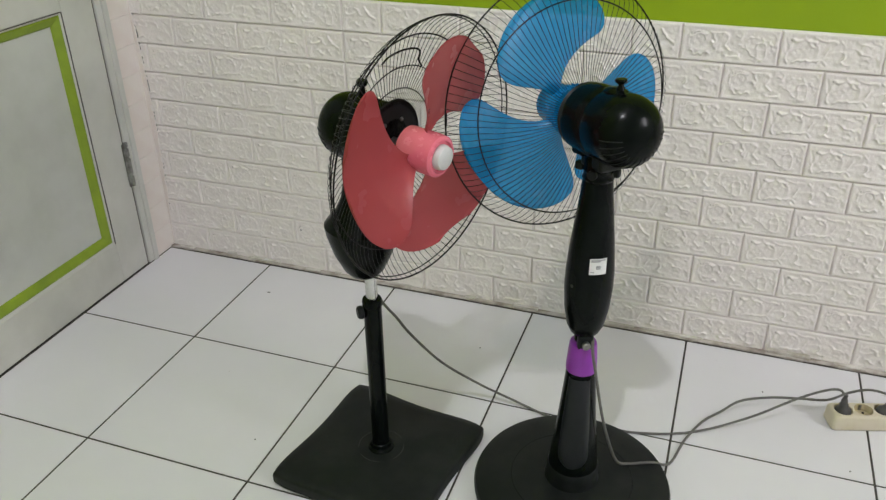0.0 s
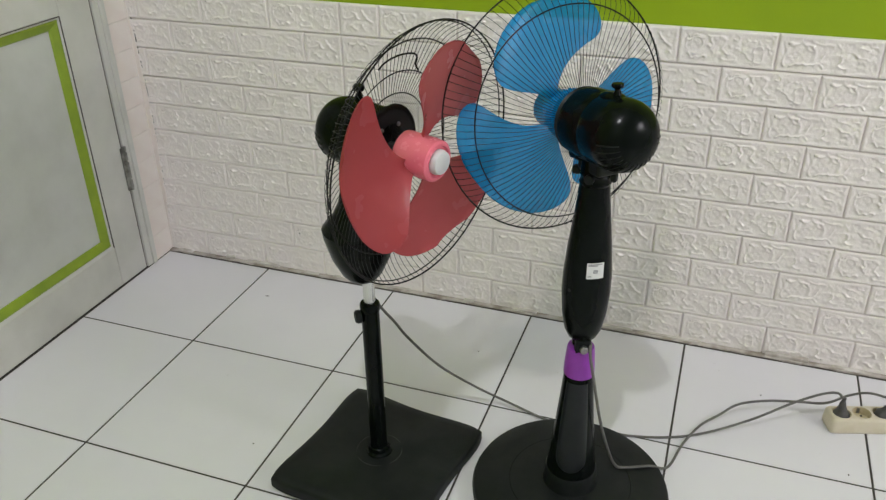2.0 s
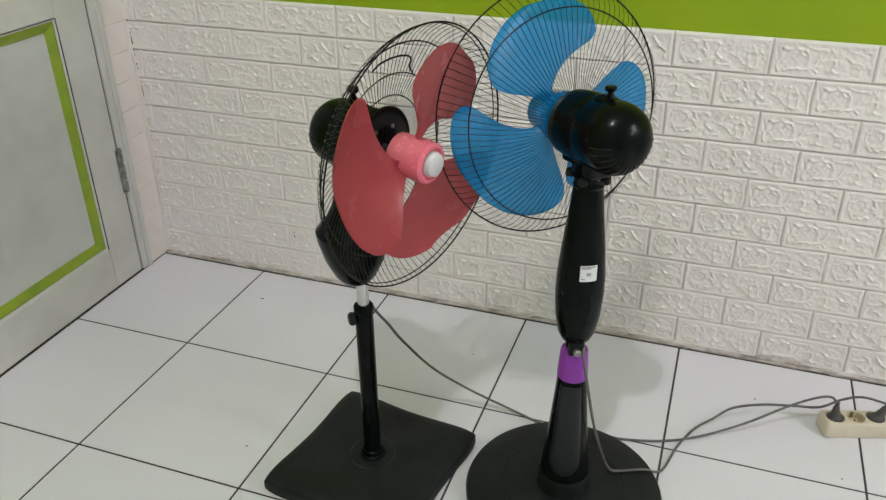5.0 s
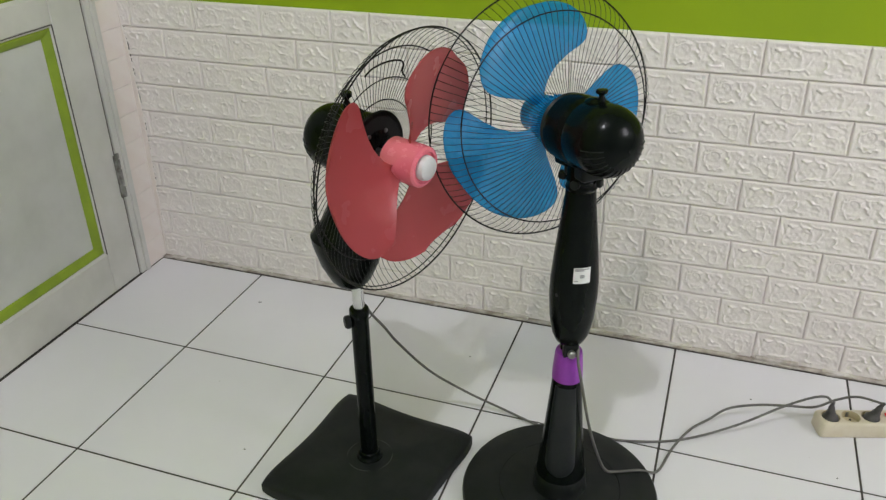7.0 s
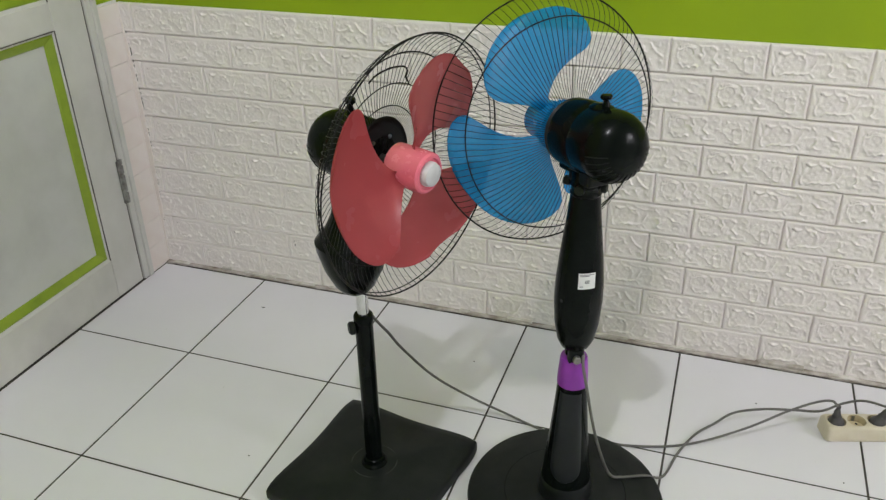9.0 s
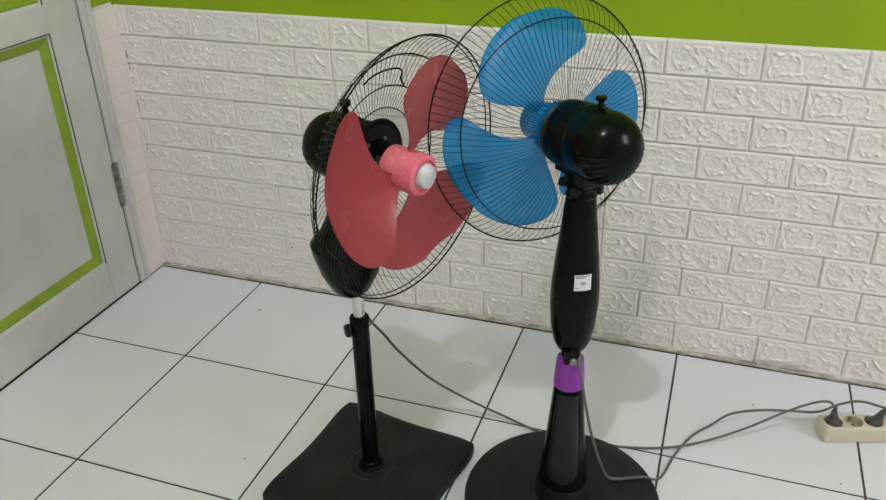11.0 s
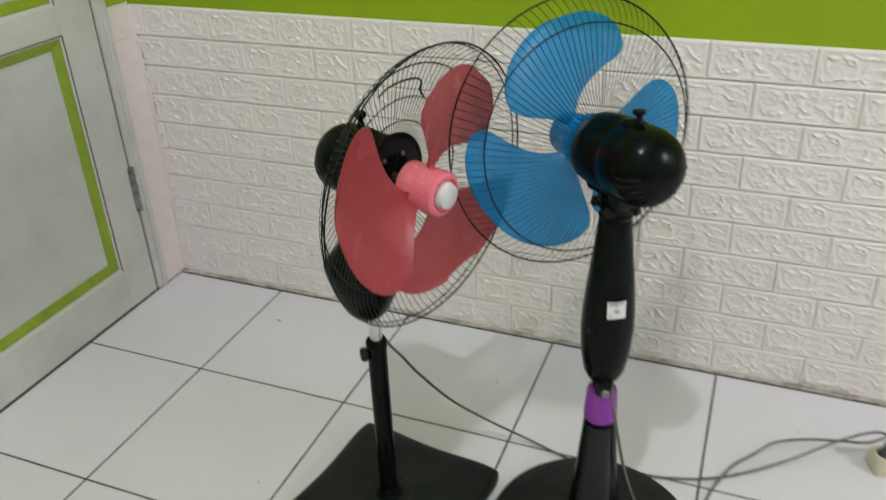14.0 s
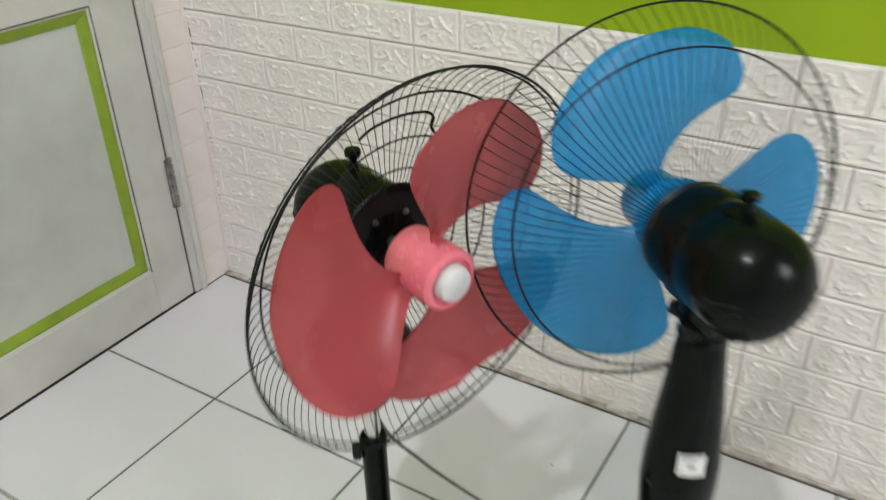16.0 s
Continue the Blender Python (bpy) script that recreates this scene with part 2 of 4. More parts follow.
def tube(points, radius, sides=8, closed=False, bm=None):
    """A round rod along the points; radius is one number or one per point."""
    bm = bm or bmesh.new()
    n = len(points)
    rads = radius if isinstance(radius, (list, tuple)) else [radius] * n
    pts = [Vector(q) for q in points]
    rings, up = [], None
    for i, q in enumerate(pts):
        a, b = (pts[i - 1], pts[(i + 1) % n]) if closed else (pts[max(i - 1, 0)], pts[min(i + 1, n - 1)])
        d = (b - a).normalized()
        if up is None:
            up = d.orthogonal().normalized()
        up = (up - d * up.dot(d)).normalized()
        side = d.cross(up)
        rings.append([bm.verts.new(q + rads[i] * (math.cos(t) * up + math.sin(t) * side)) for t in (2 * math.pi * k / sides for k in range(sides))])
    pairs = list(zip(rings, rings[1:]))
    if closed:
        last, first = rings[-1], rings[0]
        k = min(range(sides), key=lambda s: (first[s].co - last[0].co).length)
        pairs.append((last, first[k:] + first[:k]))
    for a, b in pairs:
        for k in range(sides):
            bm.faces.new((a[k], a[(k + 1) % sides], b[(k + 1) % sides], b[k]))
    if not closed:
        bm.faces.new(rings[0])
        bm.faces.new(rings[-1])
    return bm


def ring(radius, x, wire, n=96, sides=6, bm=None):
    return tube([(x, radius * math.cos(2 * math.pi * i / n), radius * math.sin(2 * math.pi * i / n)) for i in range(n)], wire, sides, True, bm)


# ---- the room ----
WX, WY = -0.35, 0.405          # faces of the left wall and of the foam on the end wall
EAST, SOUTH, TOP = 3.6, -3.4, 3.15
FOAM_TOP = 0.787


def setting(name, bm, mat, label, category="wall", smooth=False):
    ob = part(name, bm, mat, None, "", smooth)
    return tagged(ob, label, category, "", "structure")


wall_north = setting("wall_north", box(WX - 0.12, EAST + 0.12, WY + 0.006, WY + 0.12, -0.02, TOP), M_GREEN, "end wall painted lime green above white foam brick panels")
floor = setting("floor", box(WX - 0.02, EAST, SOUTH, WY + 0.006, -0.06, -0.0012), M_GROUT, "dark grout bed under white glazed floor tiles", "floor")
ceiling = setting("ceiling", box(WX - 0.12, EAST + 0.12, SOUTH - 0.12, WY + 0.12, TOP, TOP + 0.1), M_WHITE, "plain white painted ceiling", "ceiling")
wall_south = setting("wall_south", box(WX - 0.12, EAST + 0.12, SOUTH - 0.12, SOUTH, -0.02, TOP), M_WHITE, "plain white painted wall")
# the side wall, open at a window
WIN_S, WIN_N = -0.97, -0.43
bm = box(EAST, EAST + 0.12, SOUTH, WIN_S, -0.02, TOP)
box(EAST, EAST + 0.12, WIN_N, WY + 0.006, -0.02, TOP, bm=bm)
box(EAST, EAST + 0.12, WIN_S, WIN_N, -0.02, 1.0, bm=bm)
box(EAST, EAST + 0.12, WIN_S, WIN_N, 2.1, TOP, bm=bm)
wall_east = setting("wall_east", bm, M_WHITE, "plain white painted wall with a window opening")
window_1 = thing("window_1", "plain white framed window with clear glass", "window", (EAST + 0.06, -0.7, 1.0), kind="structure")
bm = bmesh.new()
for y0, y1, z0, z1 in ((-0.27, 0.27, 0.0, 0.04), (-0.27, 0.27, 1.06, 1.1), (-0.27, -0.23, 0.04, 1.06), (0.23, 0.27, 0.04, 1.06), (-0.02, 0.02, 0.04, 1.06)):
    box(-0.03, 0.03, y0, y1, z0, z1, 0.004, 1, bm)
part("window_frame", bm, M_DOOR, window_1)
for y0 in (-0.23, 0.02):
    pane = part("pane", box(-0.003, 0.003, y0, y0 + 0.21, 0.04, 1.06), M_GLASS, window_1)
    pane.visible_shadow = False

# left wall, open for the door; green above the foam trim
DOOR_N, DOOR_S, DOOR_H = 0.318, -0.605, 2.06   # outside of the door frame
bm = box(WX - 0.12, WX - 0.006, DOOR_N, WY + 0.006, -0.02, TOP)
box(WX - 0.12, WX - 0.006, DOOR_S, DOOR_N, DOOR_H, TOP, bm=bm)
box(WX - 0.12, WX - 0.006, SOUTH, DOOR_S, -0.02, TOP, bm=bm)
wall_west = setting("wall_west", bm, M_GREEN, "lime green painted wall beside the panelled door")

# ---- door ----
door = thing("door_1", "closed white panelled door with lime green panel mouldings", "door", (WX, 0.0, 0.0), kind="structure")
bm = bmesh.new()
box(-0.10, 0.004, 0.281, DOOR_N, 0.0, DOOR_H, 0.003, 2, bm)
box(-0.10, 0.004, DOOR_S, -0.568, 0.0, DOOR_H, 0.003, 2, bm)
box(-0.10, 0.004, -0.568, 0.281, 2.02, DOOR_H, 0.003, 2, bm)
part("door_frame", bm, M_DOOR, door, "white painted door frame")
# unseen rebate behind the leaf, added to keep outside light out of the gap
part("gap_light_block", box(-0.10, -0.038, 0.255, 0.281, 0.0, DOOR_H - 0.02), M_DOOR, door)
part("frame_stop", box(-0.012, 0.011, 0.300, 0.3165, 0.0, DOOR_H - 0.02, 0.003, 2), M_DOOR, door)
LEAF_N, LEAF_S = 0.2750, -0.5645
P_N, P_S = 0.168, -0.455
levels = ((0.124, 0.766), (0.834, 1.25), (1.32, 1.90))
leaf = part("leaf", box(-0.035, 0.001, P_N, LEAF_N, 0.0025, 2.016, 0.002, 1), M_DOOR, door, "white painted door stile")
part("stile", box(-0.035, 0.001, LEAF_S, P_S, 0.0025, 2.016, 0.002, 1), M_DOOR, door)
rails = [(0.0025, levels[0][0])] + [(a[1], b[0]) for a, b in zip(levels, levels[1:])] + [(levels[-1][1], 2.016)]
for z0, z1 in rails:
    part("rail", box(-0.0355, 0.0005, P_S, P_N, z0, z1, 0.002, 1), M_DOOR, door)
for z0, z1 in levels:
    part("panel", box(-0.028, -0.016, P_S + 0.02, P_N - 0.02, z0 + 0.02, z1 - 0.02), M_DOOR_PANEL, door, "grey-white flat door panel")
    # sloping green moulding round the panel
    bm = bmesh.new()
    w = 0.031
    loops = []
    for inset, x in ((0.007, -0.0045), (0.011, -0.003), (w - 0.004, -0.011), (w, -0.0155)):
        loops.append([bm.verts.new((x, y, z)) for y, z in ((P_S + inset, z0 + inset), (P_N - inset, z0 + inset), (P_N - inset, z1 - inset), (P_S + inset, z1 - inset))])
    for a, b in zip(loops, loops[1:]):
        for i in range(4):
            bm.faces.new((a[i], a[(i + 1) % 4], b[(i + 1) % 4], b[i]))
    bead = bmesh.new()
    rows = [[bead.verts.new((x, y, z)) for y, z in ((P_S + i, z0 + i), (P_N - i, z0 + i), (P_N - i, z1 - i), (P_S + i, z1 - i))] for i, x in ((0.0, -0.0015), (0.003, -0.0028), (0.0072, -0.0048))]
    for a, b in zip(rows, rows[1:]):
        for i in range(4):
            bead.faces.new((a[i], a[(i + 1) % 4], b[(i + 1) % 4], b[i]))
    part("bead", bead, M_DOOR, door, "", False)
    part("moulding", bm, M_DOOR_GREEN, door, "lime green panel moulding", False)
# dark strips put the shade of the door gaps, with some dirt, into colour
part("seam_grime_shade", box(-0.030, -0.0035, LEAF_N + 0.0003, 0.2808, 0.002, 2.018), M_GRIME_SHADE, door, "dark strip standing for shade and dirt in the door seam")
part("seam_grime_shade", box(-0.030, -0.0025, DOOR_N + 0.0003, DOOR_N + 0.0038, 0.0, FOAM_TOP), M_GRIME_SHADE, door)
# thin dark strips stand in for shade along the moulding's outer edge
for z0, z1 in levels:
    part("seam_grime_shade", box(-0.012, 0.0008, P_S, P_N - 0.0004, z1 - 0.0016, z1 - 0.0002), M_GRIME_SHADE, door)
    part("seam_grime_shade", box(-0.012, 0.0008, P_N - 0.0016, P_N - 0.0002, z0, z1 - 0.0018), M_GRIME_SHADE, door)
for z in (0.255, 1.02, 1.78):
    hinge = part("hinge", lathe([(0.0, 0.0), (0.0062, 0.001), (0.0062, 0.030), (0.0030, 0.031), (0.0030, 0.036), (0.0062, 0.037), (0.0062, 0.082), (0.0030, 0.083), (0.0030, 0.089), (0.0062, 0.090), (0.0062, 0.112), (0.0032, 0.113), (0.0032, 0.117), (0.0062, 0.118), (0.0062, 0.130), (0, 0.131)], 14), M_STEEL, door, "dull steel butt hinge", at=pose(0.0055, 0.2795, z))
    part("hinge_leaf", box(-0.0025, 0.0015, -0.014, -0.004, 0.002, 0.128), M_STEEL, hinge)

# pinkish foam trim between door frame and corner, in cut courses
trim = setting("trim", box(WX - 0.006, WX - 0.003, DOOR_N, WY, 0.0, FOAM_TOP + 0.006), M_FOAM_JOINT, "narrow strip of pinkish foam brick beside the door frame", "wall trim")
COURSE = FOAM_TOP / 10
trim_mesh = mesh_of("trim_brick", box(-0.0035, 0.0035, -0.042, 0.042, -COURSE / 2 + 0.0003, COURSE / 2 - 0.0003, 0.0012, 2), M_FOAM_PINK, True)

# ---- power strip ----


def rounded(w, d, r, n=6):
    return [(sx * (w - r) + r * math.cos(a), sy * (d - r) + r * math.sin(a)) for sx, sy, a0 in ((1, 1, 0), (-1, 1, 90), (-1, -1, 180), (1, -1, 270)) for a in (radians(a0 + 90 * i / n) for i in range(n + 1))]


def power_strip(at):
    t = thing("power_strip", "cream plastic power strip with two grey plugs on the floor", "power strip")
    t.matrix_basis = at
    L, D, H = 0.122, 0.028, 0.038
    wells = [-0.093, -0.050, -0.007]
    bm = bmesh.new()
    loops = []
    for inset, z in ((0.003, 0.0), (0.0, 0.004), (0.0015, H - 0.006), (0.0045, H - 0.0015), (0.007, H)):
        loops.append([bm.verts.new((x, y, z)) for x, y in rounded(L - inset, D - inset, 0.011 - inset * 0.5)])
    for a, b in zip(loops, loops[1:]):
        for i in range(len(a)):
            bm.faces.new((a[i], a[(i + 1) % len(a)], b[(i + 1) % len(b)], b[i]))
    bm.faces.new(loops[0])
    edges = [e for e in bm.edges if all(vv in loops[-1] for vv in e.verts)]
    for cx in wells:
        c = [bm.verts.new((cx + 0.0195 * math.cos(k * math.pi / 14), 0.0195 * math.sin(k * math.pi / 14), H)) for k in range(28)]
        edges += [bm.edges.new((c[k], c[(k + 1) % 28])) for k in range(28)]
    bmesh.ops.triangle_fill(bm, use_beauty=True, edges=edges)
    part("body", bm, M_CREAM, t)
    for cx in wells:
        w = part("socket", lathe([(0.0195, H), (0.0185, H - 0.002), (0.0178, H - 0.016), (0.0, H - 0.016)], 28), M_SOCKET, t, "round recessed cream socket", at=pose(cx, 0, 0))
        for dx in (-0.0095, 0.0095):
            part("contact_hole", lathe([(0.0028, 0.0), (0.0028, 0.0006), (0, 0.0006)], 12), M_DARK, w, at=pose(dx * 0.5, dx * 0.8, H - 0.016))
        for dy in (-1, 1):
            part("earth_clip", box(-0.003, 0.003, dy * 0.0168 - 0.0008, dy * 0.0168 + 0.0008, H - 0.015, H - 0.002), M_STEEL, w)
    sw = part("switch", box(-0.012, 0.012, -0.009, 0.009, 0, 0.005, 0.002, 2), M_RED, t, "red rocker switch", at=pose(0.036, 0, H - 0.001, 0, 6, 0))
    return t


STRIP = pose(1.634, 0.2055, 0.0, 0, 0, 17.5)
power_strip(STRIP)


def plug(name_parent, place, lean):
    """Round grey plug with a tapering grip, standing in a socket."""
    p = part("plug", lathe([(0.0, 0.0), (0.0172, 0.0), (0.0176, 0.002), (0.0176, 0.012), (0.0165, 0.016), (0.0125, 0.021), (0.0085, 0.029), (0.0072, 0.038), (0.0066, 0.046), (0.0048, 0.049), (0.0, 0.0495)], 24, oval=(1.0, 0.92)), M_PLUG, name_parent, "dark grey rubber plug", at=place @ pose(0, 0, 0, *lean))
    part("grip_rib", lathe([(0.0088, 0.030), (0.0098, 0.031), (0.0088, 0.032)], 20), M_PLUG, p)
    part("strain_relief", tube([(0, 0, 0.046), (0.001, 0, 0.054), (0.003, 0, 0.060)], [0.0052, 0.0042, 0.0034], 10), M_PLUG, p)
    return p


# ---- fans ----


def guard(parent, head, R, handle):
    """Rear wire guard of a fan: rim, rings, radial wires and centre plate."""
    rim = part("guard_rim", ring(R, 0.0, 0.0014), M_WIRE, parent, "black wire fan guard, front half missing", at=head)
    if handle:
        part("rim_ring", ring(R - 0.003, -0.008, 0.0010), M_WIRE, rim)
    s = R / 0.21
    part("guard_ring", ring(0.174 * s, -0.043, 0.0012), M_WIRE, parent, at=head)
    if handle:
        part("guard_ring", ring(0.122 * s, -0.0625, 0.0010), M_WIRE, parent, at=head)
    if handle:
        part("guard_ring", ring(0.085 * s, -0.0708, 0.0010), M_WIRE, parent, at=head)
    pr = 0.067 if handle else 0.054
    part("guard_plate", lathe([(0.0, -0.083), (pr - 0.004, -0.083), (pr, -0.079), (pr - 0.002, -0.076), (0.0, -0.076)], 36, "x"), M_BLACK_MATT, parent, at=head)
    line = [(0.0, R), (-0.010, R - 0.0035), (-0.024, 0.197 * s), (-0.035, 0.186 * s), (-0.0425, 0.174 * s), (-0.053, 0.148 * s), (-0.061, 0.122 * s), (-0.068, 0.097 * s), (-0.0712, 0.076 * s), (-0.078, 0.050)]
    pts = []
    for i, (x, r) in enumerate(line):
        swirl = 0.10 * max(0.0, (0.174 * s - r) / 0.12)
        pts.append((x, r * math.sin(swirl), r * math.cos(swirl)))
    me = mesh_of("wire", tube(pts, 0.0005, 5), M_WIRE)
    count = 104
    for i in range(count):
        w = new("wire", me)
        w.parent = rim
        w.matrix_basis = pose(0, 0, 0, 360 * i / count, 0, 0)
    if handle:
        arc = [(-0.052, 0.150 * s, 20), (-0.056, 0.150 * s, 12), (-0.056, 0.150 * s, 0), (-0.056, 0.149 * s, -12), (-0.057, 0.143 * s, -17), (-0.059, 0.132 * s, -18), (-0.061, 0.124 * s, -24)]
        pts = [(x, -r * math.sin(radians(a)), r * math.cos(radians(a))) for x, r, a in arc]
        part("carry_loop", tube(glide(pts, 4), 0.0015, 6), M_WIRE, parent, at=head)
    return rim


def blade_mesh(mat, R, side=1):
    """One broad fan blade with a swept, rounded outline and a twist, pointing up."""
    bm = bmesh.new()
    rows, cols, thick = 26, 18, 0.0011
    top, low = [], []
    for j in range(rows + 1):
        u = 1 - (1 - j / rows) ** 1.9
        r = 0.030 + (R - 0.030) * u
        round_off = math.sqrt(max(0.0, 1 - max(0.0, (u - 0.62) / 0.38) ** 2.6))
        half = radians(19 + 33 * math.sin(min(1.0, u * 1.3) * math.pi / 2)) * (0.22 + 0.78 * round_off)
        lead = radians(-10 + 20 * u)
        pitch = radians(37 - 19 * u)
        a_row, b_row = [], []
        for i in range(cols + 1):
            w = 2 * i / cols - 1
            ang = lead + half * w
            arc = r * half * w
            x = -side * arc * math.tan(pitch) * 0.55 - 0.004 * (1 - w * w) * 2.0 + 0.010 * u
            x = max(-0.036, min(0.034, x))
            y, z = side * r * math.sin(ang), r * math.cos(ang)
            a_row.append(bm.verts.new((x + thick, y, z)))
            b_row.append(bm.verts.new((x - thick, y, z)))
        top.append(a_row)
        low.append(b_row)
    for a, b in zip(top, top[1:]):
        for i in range(cols):
            bm.faces.new((a[i], a[i + 1], b[i + 1], b[i]))
    for a, b in zip(low, low[1:]):
        for i in range(cols):
            bm.faces.new((a[i + 1], a[i], b[i], b[i + 1]))
    edge_a = top[0] + [r_[-1] for r_ in top[1:]] + top[-1][-2::-1] + [r_[0] for r_ in top[-2:0:-1]]
    edge_b = low[0] + [r_[-1] for r_ in low[1:]] + low[-1][-2::-1] + [r_[0] for r_ in low[-2:0:-1]]
    n = len(edge_a)
    for i in range(n):
        bm.faces.new((edge_a[i], edge_b[i], edge_b[(i + 1) % n], edge_a[(i + 1) % n]))
    return mesh_of("blade", bm, mat, True, 50)


def rotor(parent, head, hub_mat, blade_mat, turn, cap, side):
    """Hub with three blades and a nut cap; x = 0 is the guard's rim."""
    hub = part("hub", lathe([(0.0, -0.046), (0.030, -0.046), (0.0335, -0.043), (0.0345, 0.010), (0.0335, 0.021), (0.030, 0.0245), (0.026, 0.025), (0.0245, 0.021), (0.0, 0.020)], 40, "x"), hub_mat, parent, "glossy moulded fan hub", at=head)
    if side < 0:
        part("collar", lathe([(0.0335, -0.050), (0.0405, -0.049), (0.0415, -0.044), (0.0405, -0.034), (0.034, -0.031)], 40, "x"), hub_mat, hub)
    me_rib = mesh_of("collar_rib", box(-0.049, -0.035, -0.0012, 0.0012, 0.0400, 0.0432), hub_mat, False)
    for i in range(30 if side < 0 else 0):
        w = new("collar_rib", me_rib)
        w.parent, w.matrix_basis = hub, pose(0, 0, 0, 12 * i, 0, 0)
    me = blade_mesh(blade_mat, 0.186, side)
    for i in range(3):
        b = new("blade", me)
        b.parent, b.matrix_basis = parent, head @ pose(-0.010, 0, 0, turn + 120 * i, 0, 0)
    part("hub_cap", lathe([(0.0, 0.036), (0.012, 0.0355), (0.0185, 0.032), (0.0205, 0.026), (0.0205, 0.015), (0.0, 0.015)], 32, "x"), cap, parent, "pale plastic nut cap", at=head)


def motor(parent, head, front, rear, R=0.056, knob_x=-0.1, knob_z=1.0):
    """Motor housing with domed back, seam, vent slots and swing knob; x is forward."""
    L = front - rear
    prof = [(0.0, front + 0.004), (R * 0.62, front + 0.004), (R * 0.80, front), (R * 0.97, front - 0.008), (R, front - 0.018), (R, front - 0.06), (R * 0.985, front - 0.062), (R * 0.985, front - 0.064), (R, front - 0.066)]
    dome = rear + R * 0.92
    prof += [(R * 0.995, dome + 0.008)]
    prof += [(R * math.cos(a) ** 0.78, dome - R * 0.92 * math.sin(a) ** 0.92) for a in (radians(d) for d in range(0, 90, 9))] + [(0.0, rear)]
    prof[-1] = (0.0, rear)
    body = part("motor_housing", lathe(prof, 48, "x"), M_BLACK, parent, "glossy black motor housing", at=head)
    me = mesh_of("vent_slot", box(-0.0185, 0.0185, -0.0016, 0.0016, R * 0.985, R + 0.0012, 0.0006, 1), M_BLACK_MATT)
    for i in range(7):
        for sgn in (0, 1):
            a = 150 + 10 * i
            w = new("vent_slot", me)
            w.parent, w.matrix_basis = body, pose(dome + 0.012 + 0.048 * sgn, 0, 0, a, 0, 0)
    arc = [(dome - R * 0.92 * math.sin(radians(d)) ** 0.92, R * math.cos(radians(d)) ** 0.78 + 0.0004) for d in range(16, 62, 6)]
    me_rib = mesh_of("vent_rib", tube([(x, 0, r) for x, r in arc], 0.0009, 5), M_BLACK_MATT)
    for i in range(15):
        w = new("vent_rib", me_rib)
        w.parent, w.matrix_basis = body, pose(0, 0, 0, 92 + 12.5 * i, 0, 0)
    part("rear_screw", lathe([(0.0, 0.0), (0.004, 0.0), (0.004, 0.002), (0.0, 0.003)], 14), M_STEEL, body, at=pose(rear + 0.014, 0.010, 0.022, 0, -62, 0))
    part("swing_knob", lathe([(0.0, 0.0), (0.0068, 0.0), (0.0062, 0.010), (0.0045, 0.0125), (0.0042, 0.015), (0.0085, 0.0175), (0.0095, 0.0205), (0.0085, 0.023), (0.0, 0.0235)], 20), M_BLACK, body, at=pose(knob_x, 0, R - 0.004) @ Matrix.Diagonal((1, 1, knob_z, 1)))
    part("gear_bump", lathe([(0.0, 0.0), (0.020, 0.0), (0.0185, 0.006), (0.012, 0.010), (0.0, 0.011)], 28, oval=(1.3, 0.9)), M_BLACK, body, at=pose(knob_x + 0.012, 0, R - 0.007))
    return body


